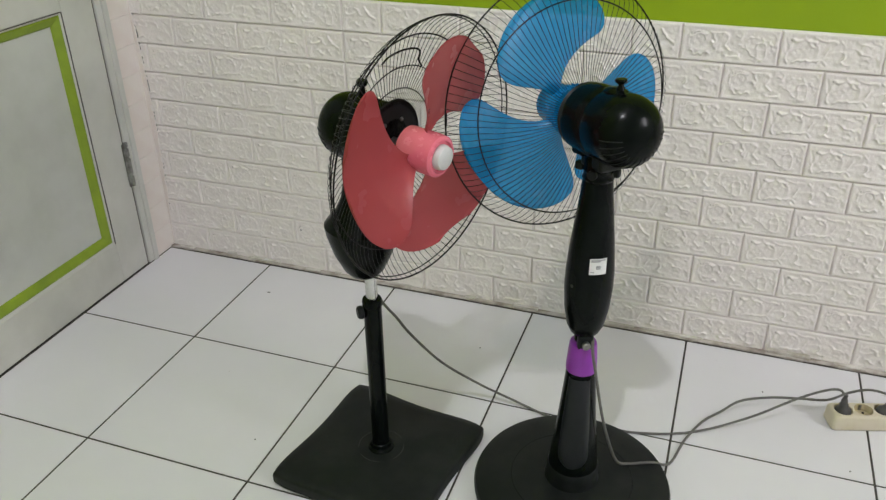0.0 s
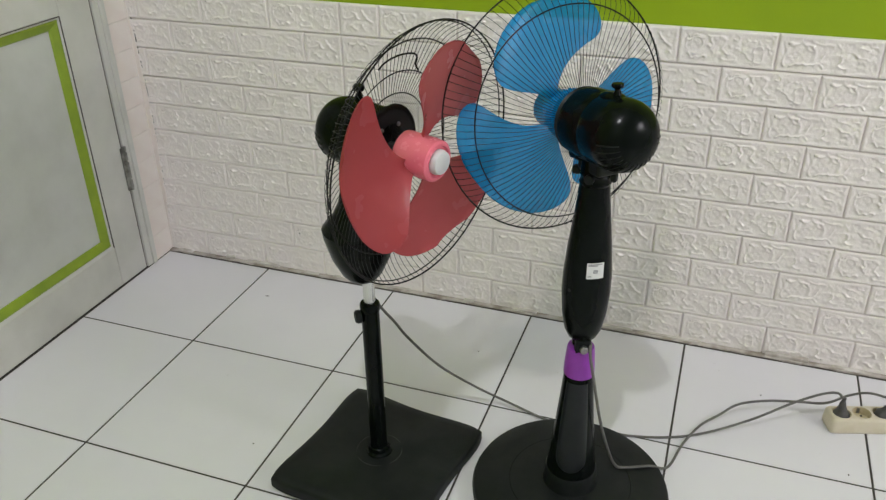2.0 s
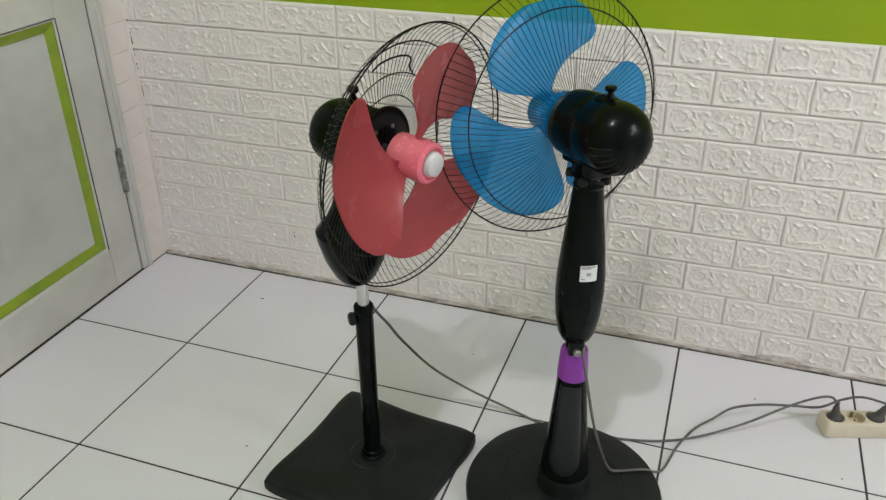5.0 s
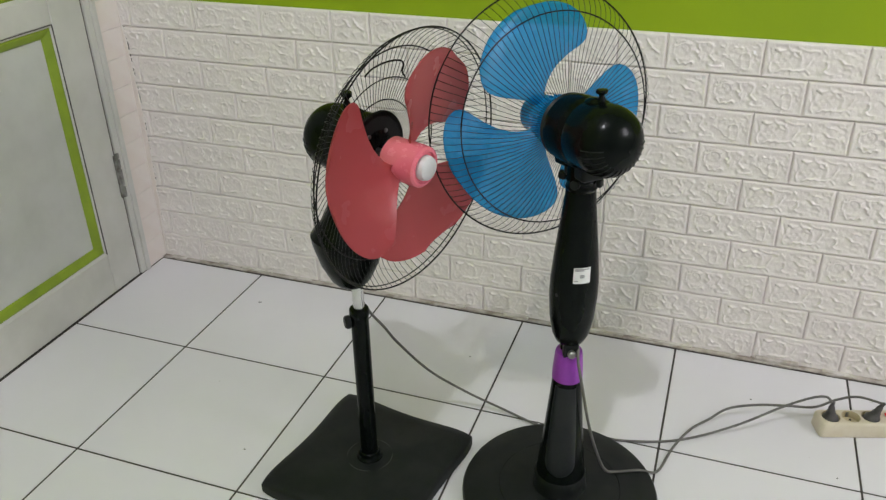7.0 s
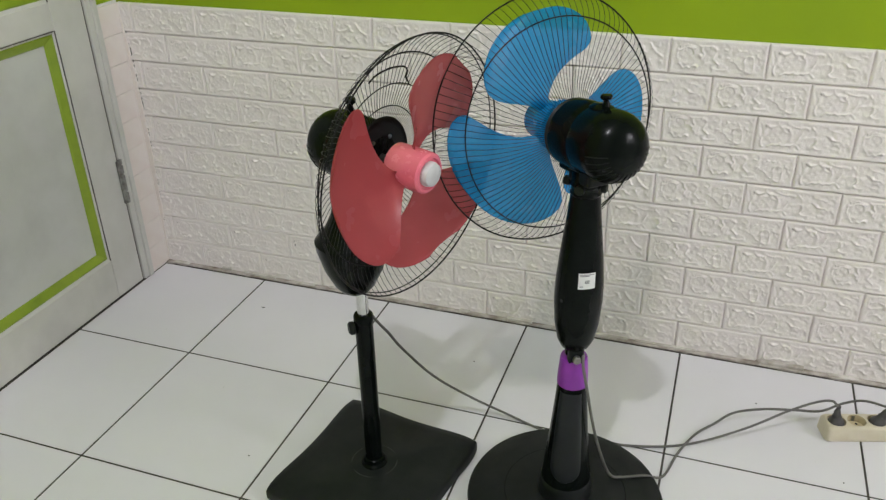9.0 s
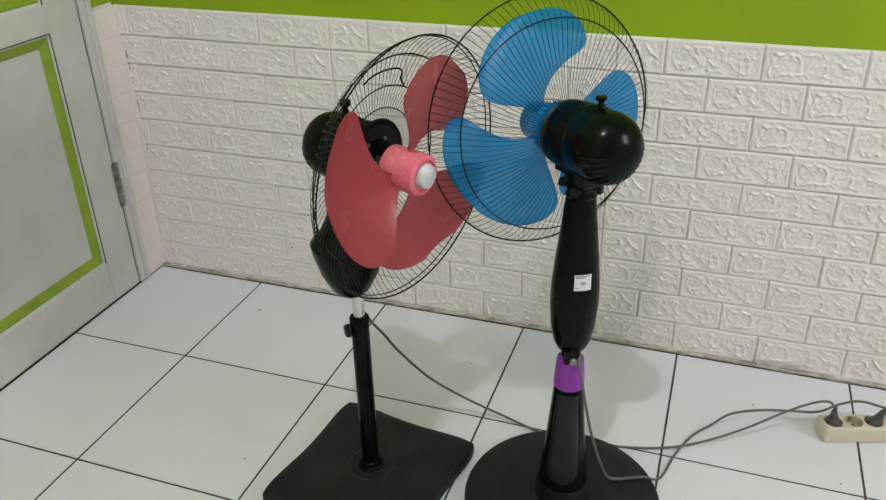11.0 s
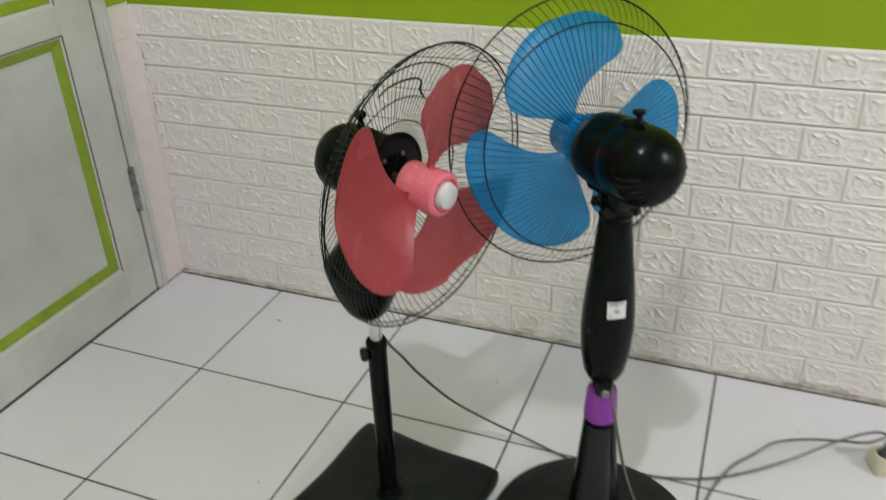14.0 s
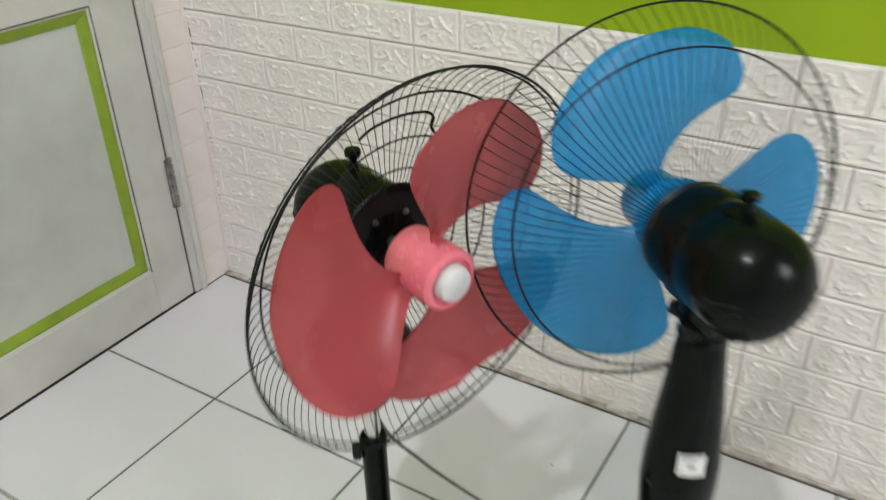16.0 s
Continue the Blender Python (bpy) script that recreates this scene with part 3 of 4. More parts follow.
def pink_fan(at, yaw, pitch, top):
    t = thing("pedestal_fan", "black pedestal fan with pink blades on square base", "fan", at, "pedestal fans")
    # square base with hollowed sides and round corners
    bm = bmesh.new()
    loops = []
    for inset, z in ((0.006, 0.0), (0.0, 0.004), (0.0, 0.022), (0.0025, 0.0275), (0.008, 0.031), (0.030, 0.0335), (0.075, 0.0355), (0.120, 0.037), (0.165, 0.038)):
        loop = []
        for k in range(96):
            a = 2 * math.pi * k / 96
            c, s = abs(math.cos(a)), abs(math.sin(a))
            square = 0.180 / max(c, s)
            corner = min(c, s) / max(c, s)
            r = square * (1 - 0.115 * (1 - corner ** 2)) if corner < 1 else square
            r = (r ** -9 + 0.236 ** -9) ** (-1 / 9)
            r = max(0.006, r - inset)
            loop.append(bm.verts.new((r * math.cos(a), r * math.sin(a), z)))
        loops.append(loop)
    for a, b in zip(loops, loops[1:]):
        for i in range(96):
            bm.faces.new((a[i], a[(i + 1) % 96], b[(i + 1) % 96], b[i]))
    bm.faces.new(loops[0])
    bm.faces.new(loops[-1])
    base = part("base", bm, M_BLACK_MATT, t, "black square base with hollowed sides", at=pose(0, 0, 0, 0, 0, -8.5))
    part("base_ring", lathe([(0.046, 0.0370), (0.047, 0.0378), (0.048, 0.0369)], 48), M_DARK, base)
    part("foot_collar", lathe([(0.027, 0.036), (0.0265, 0.040), (0.0220, 0.044), (0.0205, 0.052), (0.0180, 0.054)], 32), M_BLACK, t)
    part("pole", lathe([(0.0172, 0.032), (0.0172, 0.384), (0.0185, 0.385), (0.0190, 0.388), (0.0190, 0.398), (0.0175, 0.401), (0.0115, 0.4015)], 32), M_BLACK, t, "glossy black pole")
    part("inner_tube", lathe([(0.0110, 0.395), (0.0110, 0.460)], 28), M_CHROME, t, "bare chrome height tube")
    knob = part("height_knob", lathe([(0.0, 0.0), (0.006, 0.0), (0.006, 0.003), (0.0115, 0.004), (0.0130, 0.006), (0.0130, 0.012), (0.010, 0.0155), (0.0, 0.016)], 20), M_BLACK_MATT, t, at=pose(-0.0115, -0.008, 0.374, 0, -90, 40))
    # neck: bell-shaped switch housing under the motor
    part("neck", lathe([(0.0, 0.450), (0.024, 0.451), (0.028, 0.454), (0.038, 0.466), (0.054, 0.500), (0.065, 0.540), (0.067, 0.556), (0.061, 0.564), (0.047, 0.580), (0.034, 0.606), (0.027, 0.640), (0.025, 0.700), (0.0, 0.702)], 40), M_BLACK, t, "black bell-shaped switch housing", at=pose(-0.012, 0.003, 0))
    head = pose(0, 0, top, 0, 0, yaw) @ pose(0, 0, 0, 0, -pitch, 0)
    part("tilt_bracket", box(-0.030, 0.034, -0.024, 0.024, -0.075, -0.030, 0.008, 3), M_BLACK_MATT, t, at=head)
    motor(t, head, 0.066, -0.072, 0.056, 0.004, 1.4)
    rim = head @ pose(0.146, 0, 0)
    part("shaft", lathe([(0.006, -0.085), (0.006, -0.02)], 16, "x"), M_STEEL, t, at=rim)
    guard(t, rim, 0.213, True)
    rotor(t, rim, M_PINK, M_PINK_BLADE, -26, M_CAP, 1)
    for dy, dz in ((0.02, 0.03), (-0.02, 0.03), (0, -0.036)):
        part("guard_screw", lathe([(0.0, 0.0), (0.004, 0.0), (0.0035, 0.002), (0.0, 0.0025)], 12, "x"), M_STEEL, t, at=rim @ pose(-0.076, dy, dz))
    return t


PINK = (0.635, -0.252, 0.0)
pink = pink_fan(PINK, -18.5, -3.0, 0.735)


def cord(parent, origin, points, place, lean):
    pts = [Vector(q) - Vector(origin) for q in points]
    c = part("power_cord", tube(glide(pts, 8), 0.0028, 8), M_CORD, parent, "thin grey power cord")
    inv = Matrix.Translation(Vector(origin)).inverted()
    plug(c, inv @ place, lean)
    return c


S1 = STRIP @ pose(-0.093, 0, 0.023)
S3 = STRIP @ pose(-0.007, 0, 0.023)
tip1 = (S1 @ pose(0, 0, 0, 6, -8, 0) @ pose(0, 0, 0.058)).translation
tip3 = (S3 @ pose(0, 0, 0, 6, 14, 0) @ pose(0, 0, 0.058)).translation
cord(pink, PINK, [(0.578, -0.236, 0.505), (0.590, -0.234, 0.478), (0.604, -0.231, 0.450), (0.620, -0.228, 0.420), (0.632, -0.226, 0.395), (0.640, -0.220, 0.375), (0.647, -0.208, 0.352), (0.656, -0.190, 0.322), (0.668, -0.150, 0.258), (0.705, -0.076, 0.145), (0.768, -0.020, 0.062), (0.845, 0.003, 0.016), (0.945, -0.014, 0.0034), (1.03, -0.013, 0.0034), (1.113, -0.006, 0.0034), (1.20, 0.018, 0.0034), (1.274, 0.056, 0.0060), (1.362, 0.107, 0.025), (1.445, 0.156, 0.056), (1.498, 0.171, 0.082), (1.527, 0.177, 0.087), tuple(tip1)], S1, (6, -8, 0))


def blue_fan(at, neck_yaw, yaw, pitch, top):
    t = thing("pedestal_fan", "black pedestal fan with blue blades on round base", "fan", at, "pedestal fans")
    part("base", lathe([(0.0, 0.0), (0.188, 0.0), (0.1935, 0.003), (0.194, 0.012), (0.191, 0.018), (0.184, 0.0215), (0.15, 0.025), (0.10, 0.029), (0.062, 0.032), (0.0, 0.033)], 96), M_BLACK_MATT, t, "black round disc base")
    part("base_ring", lathe([(0.118, 0.0268), (0.1195, 0.0278), (0.121, 0.0266)], 72), M_BLACK, t)
    part("post_foot", lathe([(0.0535, 0.030), (0.0520, 0.036), (0.0508, 0.052), (0.0498, 0.066), (0.0470, 0.070)], 44), M_BLACK_MATT, t)
    part("post", lathe([(0.0490, 0.060), (0.0468, 0.075), (0.043, 0.115), (0.036, 0.185), (0.030, 0.256), (0.0268, 0.301), (0.0, 0.302)], 44), M_BLACK, t, "glossy tapering black post")
    # raised patch, greyer to paint the post's reflected sheen, round at its foot
    bm = bmesh.new()
    rows = []
    for j in range(31):
        z = 0.088 + 0.200 * (j / 30) ** 1.8
        spread = radians(46) * math.sqrt(max(0.01, 1 - max(0.0, (0.118 - z) / 0.030) ** 2))
        r = 0.0468 + (0.0285 - 0.0468) * ((z - 0.075) / 0.205) ** 0.93 + 0.0016
        rows.append([bm.verts.new(((r - 0.0022 * abs(i / 8 - 1) ** 6) * math.cos(radians(-84) + spread * (i / 8 - 1)), (r - 0.0022 * abs(i / 8 - 1) ** 6) * math.sin(radians(-84) + spread * (i / 8 - 1)), z)) for i in range(17)])
    for a, b in zip(rows, rows[1:]):
        for i in range(16):
            bm.faces.new((a[i], a[i + 1], b[i + 1], b[i]))
    part("post_sheen", bm, M_SHEEN, t, "raised dark grey patch standing for the sheen on the post")
    part("collar", lathe([(0.0268, 0.2960), (0.0282, 0.2970), (0.0282, 0.3062), (0.0272, 0.3245), (0.0250, 0.3511), (0.0238, 0.3552), (0.0, 0.3562)], 36), M_PURPLE, t, "purple plastic height collar")
    lock = part("height_knob", lathe([(0.0, 0.0), (0.0065, 0.0), (0.0065, 0.006), (0.0075, 0.007), (0.0075, 0.012), (0.006, 0.014), (0.0, 0.0145)], 18), M_STEEL, t, "bright steel locking bolt", at=pose(0, 0, 0.3644, 0, 90, -70) @ pose(0, 0, 0.018))
    part("lock_block", box(0.004, 0.022, -0.014, 0.014, 0.3470, 0.3817, 0.004, 2), M_BLACK_MATT, t, at=pose(0, 0, 0, 0, 0, -70))
    neck = part("neck", lathe([(0.0, 0.3613), (0.017, 0.3613), (0.018, 0.3735), (0.026, 0.3817), (0.0335, 0.3981), (0.0395, 0.4317), (0.0425, 0.4777), (0.0415, 0.5134), (0.037, 0.5645), (0.031, 0.6155), (0.0265, 0.6564), (0.0245, 0.6819), (0.0, 0.6839)], 44, oval=(0.92, 1.0)), M_BLACK, t, "glossy black swelling neck and switch housing", at=pose(0, 0, 0, 0, 0, neck_yaw))
    # paper label on the back of the neck
    bm = bmesh.new()
    grid = []
    for j in range(5):
        z = 0.5072 + 0.030 * j / 4
        row = []
        for i in range(7):
            a = math.pi + radians(-20 + 40 * i / 6)
            r = 0.0424 - 0.026 * max(0.0, z - 0.5032) + 0.0007
            row.append(bm.verts.new((r * math.cos(a) * 0.93, r * math.sin(a), z)))
        grid.append(row)
    for a, b in zip(grid, grid[1:]):
        for i in range(6):
            bm.faces.new((a[i], a[i + 1], b[i + 1], b[i]))
    label = part("label", bm, M_PAPER, neck, "small white paper label", at=pose(0.0008, 0, 0.011))
    for z, w0, w1 in ((0.5335, -17, 16), (0.5312, -17, 4), (0.5225, -5, 5), (0.5202, -6, 6), (0.5179, -5, 5), (0.5112, -17, -9)):
        bm = bmesh.new()
        q = []
        for dz in (0, 0.0018):
            row = []
            for k in range(4):
                a = math.pi + radians(w0 + (w1 - w0) * k / 3)
                r = 0.0424 - 0.026 * max(0.0, z - 0.5032) + 0.0011
                row.append(bm.verts.new((r * math.cos(a) * 0.93, r * math.sin(a), z + dz)))
            q.append(row)
        for k in range(3):
            bm.faces.new((q[0][k], q[0][k + 1], q[1][k + 1], q[1][k]))
        part("printed_bar", bm, M_INK, label)
    for a, z in ((250, 0.5032), (118, 0.4879), (236, 0.6206), (240, 0.5900)):
        part("screw_hole", lathe([(0.0, 0.0), (0.0032, 0.0), (0.0032, 0.001), (0, 0.001)], 12), M_DARK, neck, at=pose(0, 0, z, 0, 0, a) @ pose(0.0405 - 0.11 * max(0, z - 0.5185), 0, 0, 0, 90, 0))
    # ribbed joint under the motor, with its side wing nut
    joint = part("tilt_joint", lathe([(0.0245, 0.6758), (0.0265, 0.6798), (0.0245, 0.6839), (0.0245, 0.6901), (0.0265, 0.6941), (0.0245, 0.6982), (0.024, 0.7278), (0.0, 0.7289)], 30), M_BLACK, t, "black ribbed tilt joint")
    for sgn in (-1, 1):
        part("joint_pin", lathe([(0.0, 0.0), (0.008, 0.0), (0.008, 0.007), (0.0, 0.008)], 16), M_BLACK_MATT, joint, at=pose(0, 0, 0.6921, 0, 0, neck_yaw + 50) @ pose(0, sgn * 0.024, 0, -90 * sgn, 0, 0))
    for sgn, size in ((-1, 0.014), (1, 0.010)):
        part("wing_bolt", box(-0.006, 0.006, 0.0, size, -0.007, 0.007, 0.002, 1), M_BLACK_MATT, joint, at=pose(0, 0, 0.6925, 0, 0, -14) @ pose(sgn * 0.026, 0, 0, 0, 0, -90 * sgn))
    head = pose(0, 0, top, 0, 0, yaw) @ pose(0, 0, 0, 0, -pitch, 0)
    part("tilt_bracket", box(-0.030, 0.030, -0.022, 0.022, -0.074, -0.040, 0.006, 3), M_BLACK_MATT, t, at=head)
    part("motor_ledge", box(0.012, 0.044, -0.031, 0.031, -0.056, -0.032, 0.006, 3), M_BLACK, t, at=head)
    motor(t, head, 0.046, -0.106, 0.056, -0.042)
    rim = head @ pose(0.126, 0, 0)
    part("shaft", lathe([(0.006, -0.085), (0.006, -0.02)], 16, "x"), M_STEEL, t, at=rim)
    guard(t, rim, 0.212, False)
    rotor(t, rim, M_BLUE, M_BLUE_BLADE, -15, M_CAP, -1)
    return t


BLUE = (1.024, -0.198, 0.0)
blue = blue_fan(BLUE, 118, 134, -5.5, 0.772)
cord(blue, BLUE, [(1.042, -0.210, 0.372), (1.046, -0.226, 0.355), (1.054, -0.226, 0.315), (1.072, -0.205, 0.20), (1.090, -0.170, 0.10), (1.106, -0.146, 0.042), (1.128, -0.132, 0.031), (1.170, -0.108, 0.026), (1.205, -0.075, 0.0036), (1.228, 0.005, 0.0036), (1.259, 0.075, 0.006), (1.296, 0.117, 0.012), (1.335, 0.151, 0.026), (1.396, 0.171, 0.036), (1.461, 0.186, 0.038), (1.514, 0.200, 0.038), (1.560, 0.232, 0.046), (1.598, 0.228, 0.066), tuple(tip3)], S3, (6, 14, 0))

# ---- wall frame and ceiling lamp ----
frame_1 = thing("wall_frame", "black rectangular frame hung on the green wall", "picture frame", (0.690, WY + 0.004, 0.909))
for x0, x1, z0, z1 in ((-0.235, 0.235, 0.0, 0.022), (-0.235, 0.235, 0.308, 0.33), (-0.235, -0.213, 0.022, 0.308), (0.213, 0.235, 0.022, 0.308)):
    part("frame_bar", box(x0, x1, -0.024, 0.0, z0, z1, 0.002, 1), M_FRAME, frame_1)
part("backing", box(-0.213, 0.213, -0.012, -0.004, 0.022, 0.308), M_FRAME, frame_1)

lamp = thing("ceiling_lamp", "white bulb in a short ceiling holder", "lamp", LAMP)
part("holder", lathe([(0.0, 0.25), (0.045, 0.25), (0.045, 0.23), (0.024, 0.22), (0.022, 0.06), (0.0, 0.06)], 28), M_CAP, lamp)
part("bulb", lathe([(0.0, -0.035), (0.02, -0.031), (0.032, -0.015), (0.036, 0.005), (0.030, 0.03), (0.018, 0.06), (0.0, 0.062)], 28), M_GLOW, lamp, "glowing white lamp bulb")

# specks of dirt on floor and wall
specks = bmesh.new()
for x, y, z, w, h, turn in ((0.075, 0.248, 0.0008, 0.0055, 0.0018, 12), (0.351, -0.287, 0.0006, 0.0025, 0.0015, 0), (1.384, 0.233, 0.0006, 0.0022, 0.0016, 40), (0.714, 0.188, 0.0006, 0.002, 0.0014, 0), (1.556, 0.024, 0.0006, 0.0022, 0.0016, 70)):
    bmesh.ops.create_icosphere(specks, subdivisions=2, radius=1.0, matrix=pose(x, y, z, 0, 0, turn) @ Matrix.Diagonal((w, h, 0.0009, 1)))
for x, z, w, h in ((0.107, 0.126, 0.0022, 0.003), (1.574, 0.190, 0.002, 0.003), (1.517, 0.016, 0.0035, 0.0025), (0.104, 0.135, 0.0014, 0.0016)):
    bmesh.ops.create_icosphere(specks, subdivisions=2, radius=1.0, matrix=pose(x, WY - 0.0022, z) @ Matrix.Diagonal((w, 0.0012, h, 1)))
tagged(part("dirt_speck", specks, M_DARK), "small dark specks of dirt on tiles and wall", "dirt", "", "stuff")

# ---- pieces: foam bricks, trim courses, floor tiles ----
edge = tagged(part("baseboard", box(WX, EAST, WY - 0.019, WY + 0.004, -0.004, 0.004, 0.0015, 1), M_DIRT, None, "", False), "dirty mortar edge along the foot of the wall", "floor edge", "", "structure")
panels = setting("wall_panel", box(WX, EAST, WY + 0.0036, WY + 0.0058, 0.004, FOAM_TOP), M_FOAM_JOINT, "white embossed foam brick panels glued to the wall", "wall panel")
# chips of plaster left along the foot of the wall
chips, rng = bmesh.new(), random.Random(8)
x = WX + 0.03
while x < 2.0:
    long = rng.uniform(0.02, 0.16)
    deep, high = rng.uniform(0.004, 0.015), rng.uniform(0.0055, 0.013)
    box(x, x + long, WY - 0.003 - deep, WY - 0.0005, 0.003, high, 0.0012, 1, chips)
    x += long + rng.uniform(0.01, 0.16)
tagged(part("plaster_chip", chips, M_CHIP, None, "", False), "chips of pale plaster along the wall foot", "plaster", "", "stuff")
# ragged foam edge and dirt in the corner beside the door
bm, dirt = bmesh.new(), bmesh.new()
lip, rng = [], random.Random(5)
for i in range(41):
    z = FOAM_TOP * i / 40
    x = WX + 0.003 + 0.016 * math.sin(math.pi * min(1.0, z / FOAM_TOP)) + 0.0012 * rng.uniform(-1, 1)
    lip.append([bm.verts.new((px, py, z)) for px, py in ((WX - 0.001, WY - 0.0045), (x - 0.0015, WY - 0.0048), (x, WY - 0.0030), (x, WY + 0.001))])
for a, b in zip(lip, lip[1:]):
    for i in range(3):
        bm.faces.new((a[i], a[i + 1], b[i + 1], b[i]))
part("foam_edge", bm, M_FOAM_PINK, trim, "pinkish ragged foam edge in the corner")
for i in range(34):
    z, long = rng.uniform(0.0, FOAM_TOP - 0.05), rng.uniform(0.02, 0.09)
    x = WX + 0.0045 + 0.016 * math.sin(math.pi * z / FOAM_TOP)
    tube([(x, WY - 0.0022, z), (x + rng.uniform(-0.0008, 0.0008), WY - 0.0026, z + long / 2), (x, WY - 0.0022, z + long)], [0.0003, rng.uniform(0.0005, 0.0010), 0.0003], 5, bm=dirt)
part("seam_dirt", dirt, M_GRIME_SHADE, trim, "dark broken dirt line in the corner")
dirt = bmesh.new()
for i in range(90):
    x, long = rng.uniform(WX + 0.02, 2.0), rng.uniform(0.02, 0.11)
    y = WY - 0.0205
    tube([(x, y, 0.0006), (x + long * 0.5, y + rng.uniform(-0.0006, 0.001), 0.001), (x + long, y, 0.0006)], [0.0006, rng.uniform(0.0012, 0.0024), 0.0006], 5, bm=dirt)
tagged(part("floor_dirt", dirt, M_GRIME_SHADE), "dark broken dirt line where tiles meet wall", "dirt", "", "stuff")
HALF, FULL = 0.104, 0.1987
# ridges pressed into the two whole moulds and the half mould, as (across, down) shares of the brick
RIDGES = (
    (((0.08, 0.58), (0.07, 0.42), (0.13, 0.27), (0.20, 0.24), (0.25, 0.36), (0.23, 0.48)), ((0.31, 0.18), (0.35, 0.32), (0.32, 0.48), (0.37, 0.58), (0.36, 0.72)),
     ((0.10, 0.72), (0.17, 0.80), (0.26, 0.74), (0.31, 0.82)), ((0.43, 0.20), (0.47, 0.34), (0.46, 0.52), (0.51, 0.62)), ((0.56, 0.24), (0.66, 0.30), (0.74, 0.24), (0.83, 0.28), (0.91, 0.40), (0.94, 0.56), (0.90, 0.68)),
     ((0.60, 0.50), (0.68, 0.60), (0.75, 0.74), (0.85, 0.82))),
    (((0.07, 0.20), (0.09, 0.42), (0.06, 0.60), (0.09, 0.82)), ((0.13, 0.24), (0.24, 0.20), (0.34, 0.25), (0.37, 0.40)), ((0.14, 0.82), (0.23, 0.74), (0.31, 0.80), (0.40, 0.72), (0.47, 0.82)),
     ((0.44, 0.22), (0.47, 0.40), (0.45, 0.56)), ((0.55, 0.16), (0.63, 0.34), (0.72, 0.40), (0.80, 0.46), (0.88, 0.60), (0.92, 0.80)), ((0.58, 0.44), (0.63, 0.58), (0.60, 0.74), (0.68, 0.82)), ((0.78, 0.20), (0.87, 0.24), (0.93, 0.34))),
    (((0.14, 0.30), (0.28, 0.20), (0.44, 0.28), (0.50, 0.46)), ((0.16, 0.74), (0.30, 0.66), (0.42, 0.78)), ((0.60, 0.20), (0.70, 0.38), (0.84, 0.52), (0.86, 0.76)), ((0.58, 0.60), (0.66, 0.78))),
)
brick_meshes = {}


def value_noise(x, z, scale, seed):
    """Smooth random lumps between -1 and 1 on numpy grids."""
    table = np.random.RandomState(seed).uniform(-1, 1, (64, 64))
    u, w = x * scale + 20, z * scale + 20
    i, j = np.floor(u).astype(int), np.floor(w).astype(int)
    f, g = u - i, w - j
    f, g = f * f * (3 - 2 * f), g * g * (3 - 2 * g)
    pick = lambda p, q: table[(i + p) % 64, (j + q) % 64]
    return (pick(0, 0) * (1 - f) + pick(1, 0) * f) * (1 - g) + (pick(0, 1) * (1 - f) + pick(1, 1) * f) * g


def rise(d, low, high):
    t = np.clip((d - low) / (high - low), 0, 1)
    return t * t * (3 - 2 * t)


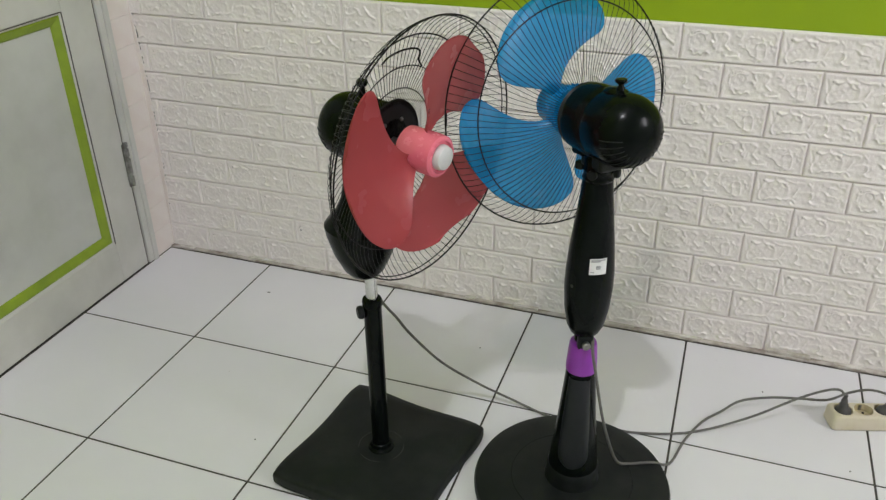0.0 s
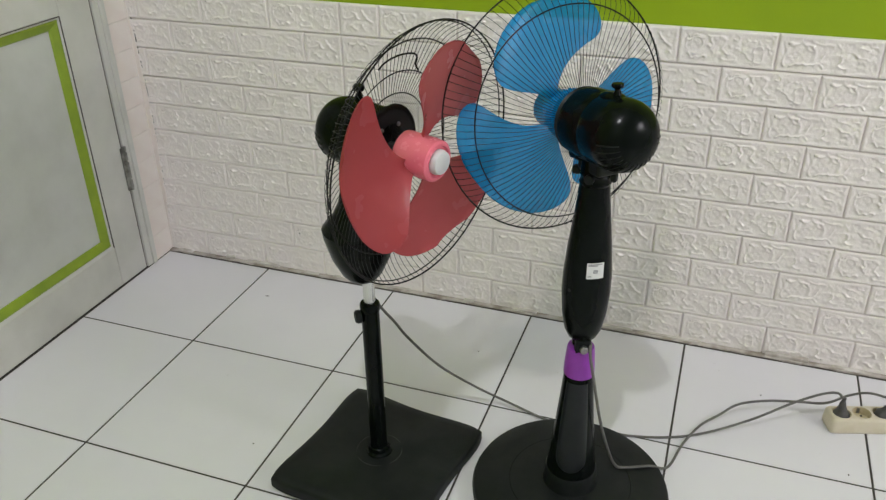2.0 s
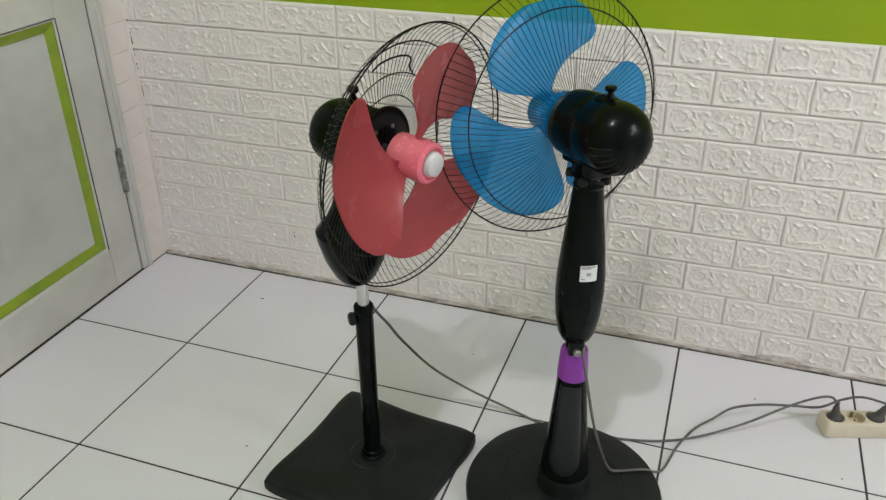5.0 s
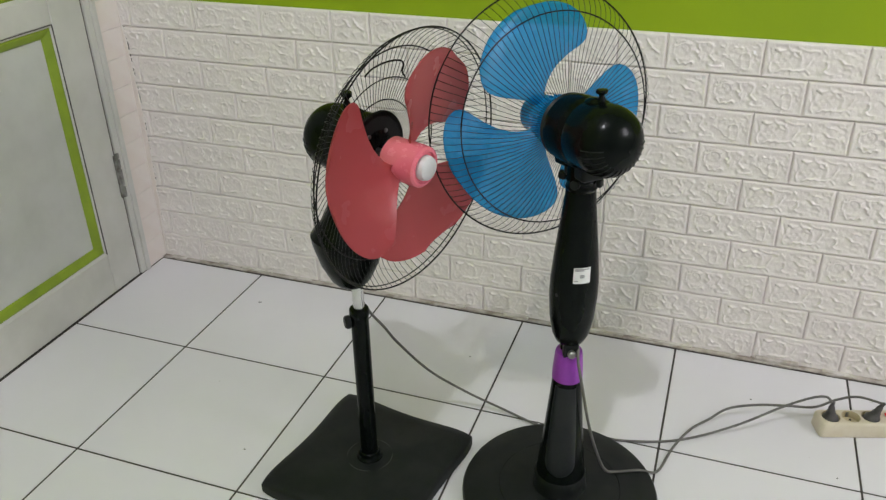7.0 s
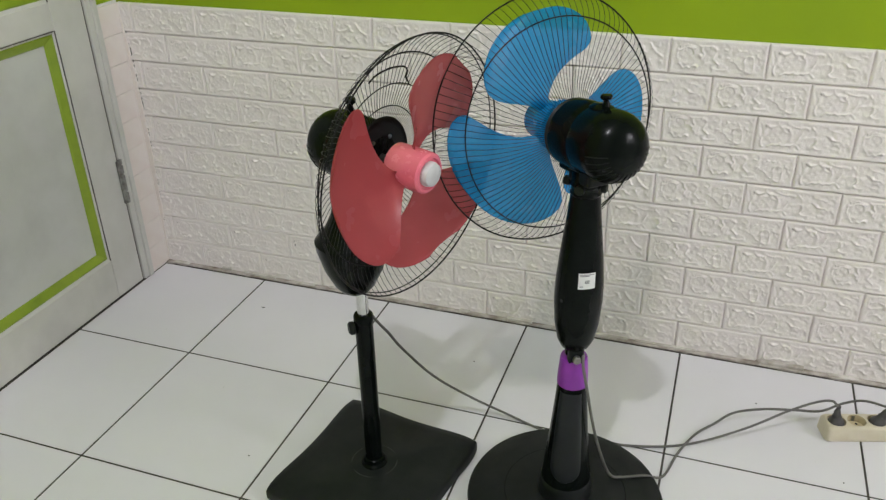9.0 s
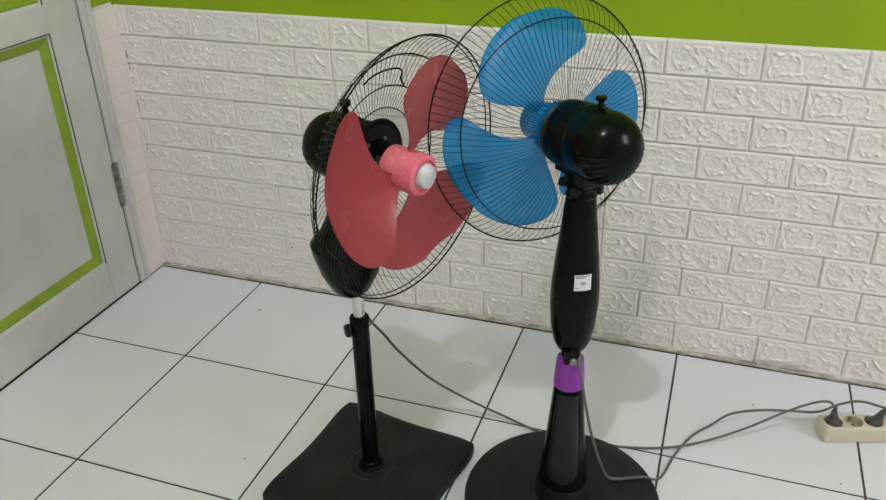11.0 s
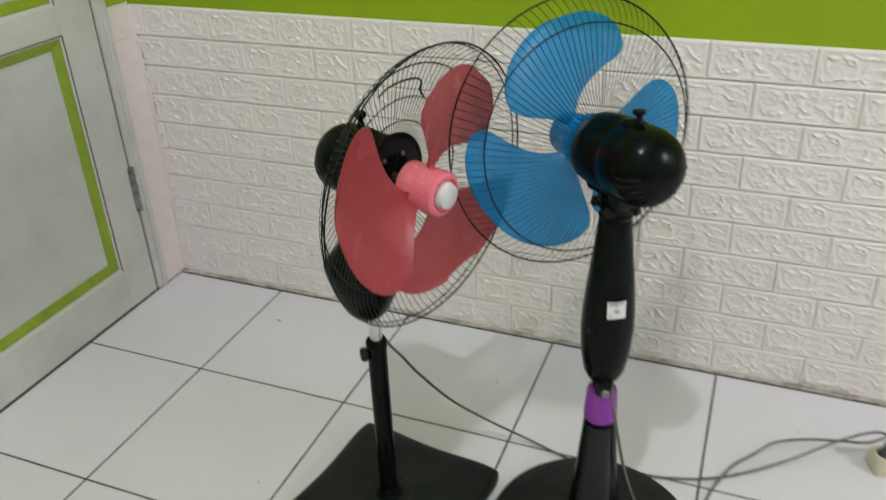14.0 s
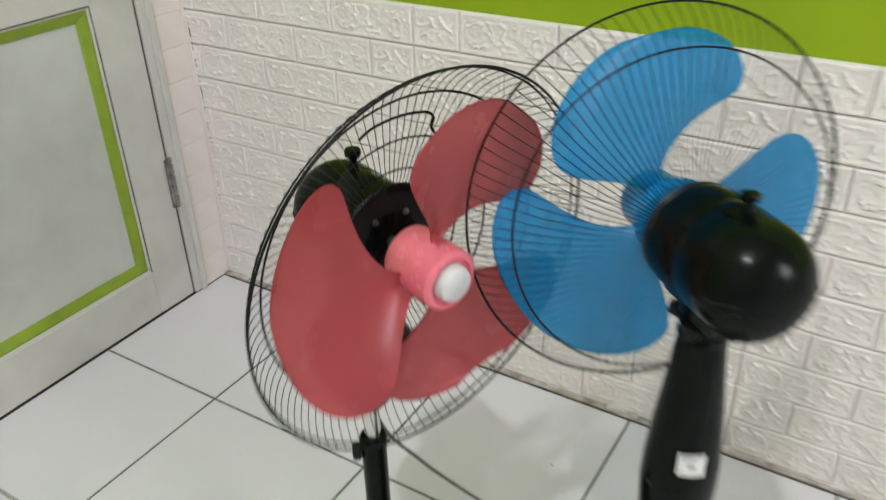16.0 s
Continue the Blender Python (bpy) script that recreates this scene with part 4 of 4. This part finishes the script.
def brick_mesh(w, h, mould, step):
    """Raised foam brick with a flat rim, a ragged sunken face and curling ridges."""
    nx, nz = max(12, int(w / step)), int(h / step)
    a, b = w / 2, h / 2
    xs = np.concatenate(([-a, -a + 0.0012, -a + 0.0026], np.linspace(-a + 0.0045, a - 0.0045, nx), [a - 0.0026, a - 0.0012, a]))
    zs = np.concatenate(([-b, -b + 0.0012, -b + 0.0026], np.linspace(-b + 0.0045, b - 0.0045, nz), [b - 0.0026, b - 0.0012, b]))
    X, Z = np.meshgrid(xs, zs, indexing="ij")
    d = np.minimum(a - abs(X), b - abs(Z))
    lumps = value_noise(X, Z, 150, 3 + mould)
    ragged = d + 0.0035 * value_noise(X, Z, 90, 11 + mould)
    face = rise(ragged, 0.0078, 0.0105)
    crest = np.zeros_like(X)
    bent = 0.0036
    for k, line in enumerate(RIDGES[mould]):
        pts = glide([((p - 0.5) * w, 0.0, (0.5 - q) * h) for p, q in line], 5)
        near = np.full_like(X, 1.0)
        U = X + bent * value_noise(X, Z, 130, 30 + k)
        W = Z + bent * value_noise(X, Z, 130, 50 + k)
        for p, q in zip(pts, pts[1:]):
            ex, ez = q.x - p.x, q.z - p.z
            t = np.clip(((U - p.x) * ex + (W - p.z) * ez) / (ex * ex + ez * ez + 1e-12), 0, 1)
            near = np.minimum(near, np.hypot(U - p.x - t * ex, W - p.z - t * ez))
        crest = np.maximum(crest, np.exp(-(near / 0.0016) ** 2) * np.clip(0.65 + 0.75 * value_noise(X, Z, 75, 70 + k), 0, 1.1))
    worm = np.exp(-(value_noise(X, Z, 62, 95 + mould) / 0.13) ** 2) * rise(value_noise(X, Z, 30, 99 + mould), -0.3, 0.2)
    height = 0.0046 * rise(d, 0.0012, 0.0032) - 0.0026 * (1 - rise(d, 0.0, 0.0012))
    height += face * (-0.0012 + 0.0056 * crest + 0.0026 * worm + 0.0011 * lumps + 0.0008 * value_noise(X, Z, 55, 90 + mould))
    n = len(zs)
    verts = [(x, 0.0008 - y, z) for x, y, z in zip(X.ravel().tolist(), height.ravel().tolist(), Z.ravel().tolist())]
    faces = [(i * n + j, (i + 1) * n + j, (i + 1) * n + j + 1, i * n + j + 1) for i in range(len(xs) - 1) for j in range(n - 1)]
    me = bpy.data.meshes.new("brick")
    me.from_pydata(verts, [], faces)
    me.materials.append(M_FOAM)
    me.polygons.foreach_set("use_smooth", [True] * len(me.polygons))
    return me


def brick(x0, x1, z0, z1, mould):
    key = (round(x1 - x0, 3), mould, x0 < 2.1)
    if key not in brick_meshes:
        brick_meshes[key] = brick_mesh(x1 - x0, z1 - z0, mould, 0.0019 if x0 < 2.1 else 0.006)
    ob = new("brick", brick_meshes[key])
    ob.parent = panels
    ob.location = ((x0 + x1) / 2, WY, (z0 + z1) / 2)


for row in range(10):
    z1 = FOAM_TOP - row * COURSE
    z0 = max(z1 - COURSE, 0.004)
    for panel in range(-1, 5):
        x = 0.285 + 0.70 * panel
        widths = (HALF, FULL, FULL, FULL) if row % 2 == 0 else (FULL, FULL, FULL, HALF)
        for i, w in enumerate(widths):
            mould = 2 if w == HALF else (i + 1) % 2
            a, b = max(x, WX + 0.001), min(x + w, EAST)
            if b - a > 0.02:
                brick(a, b, z1 - COURSE, z1, mould)
            x += w
    t = new("brick", trim_mesh)
    t.parent = trim
    t.location = (WX - 0.0015, (DOOR_N + WY) / 2 + 0.002, z1 - COURSE / 2)
    t.scale = (1, (WY - DOOR_N - 0.004) / 0.0845, 1)

TILE, JOINT = 0.40, 0.0023
tile_meshes = {}
for i in range(-1, 9):
    for j in range(-9, 1):
        x0, x1 = max(i * TILE, WX + 0.002), min((i + 1) * TILE, EAST)
        y0, y1 = max(j * TILE, SOUTH), min((j + 1) * TILE, WY - 0.021)
        if x1 - x0 < 0.03 or y1 - y0 < 0.03:
            continue
        key = (round(x1 - x0, 3), round(y1 - y0, 3))
        if key not in tile_meshes:
            a, b = key[0] / 2 - JOINT, key[1] / 2 - JOINT
            tile_meshes[key] = mesh_of("tile", box(-a, a, -b, b, -0.008, 0.0, 0.0008, 1), M_TILE, True, 50)
        ob = new("tile", tile_meshes[key])
        ob.parent = floor
        ob.location = ((x0 + x1) / 2, (y0 + y1) / 2, 0)
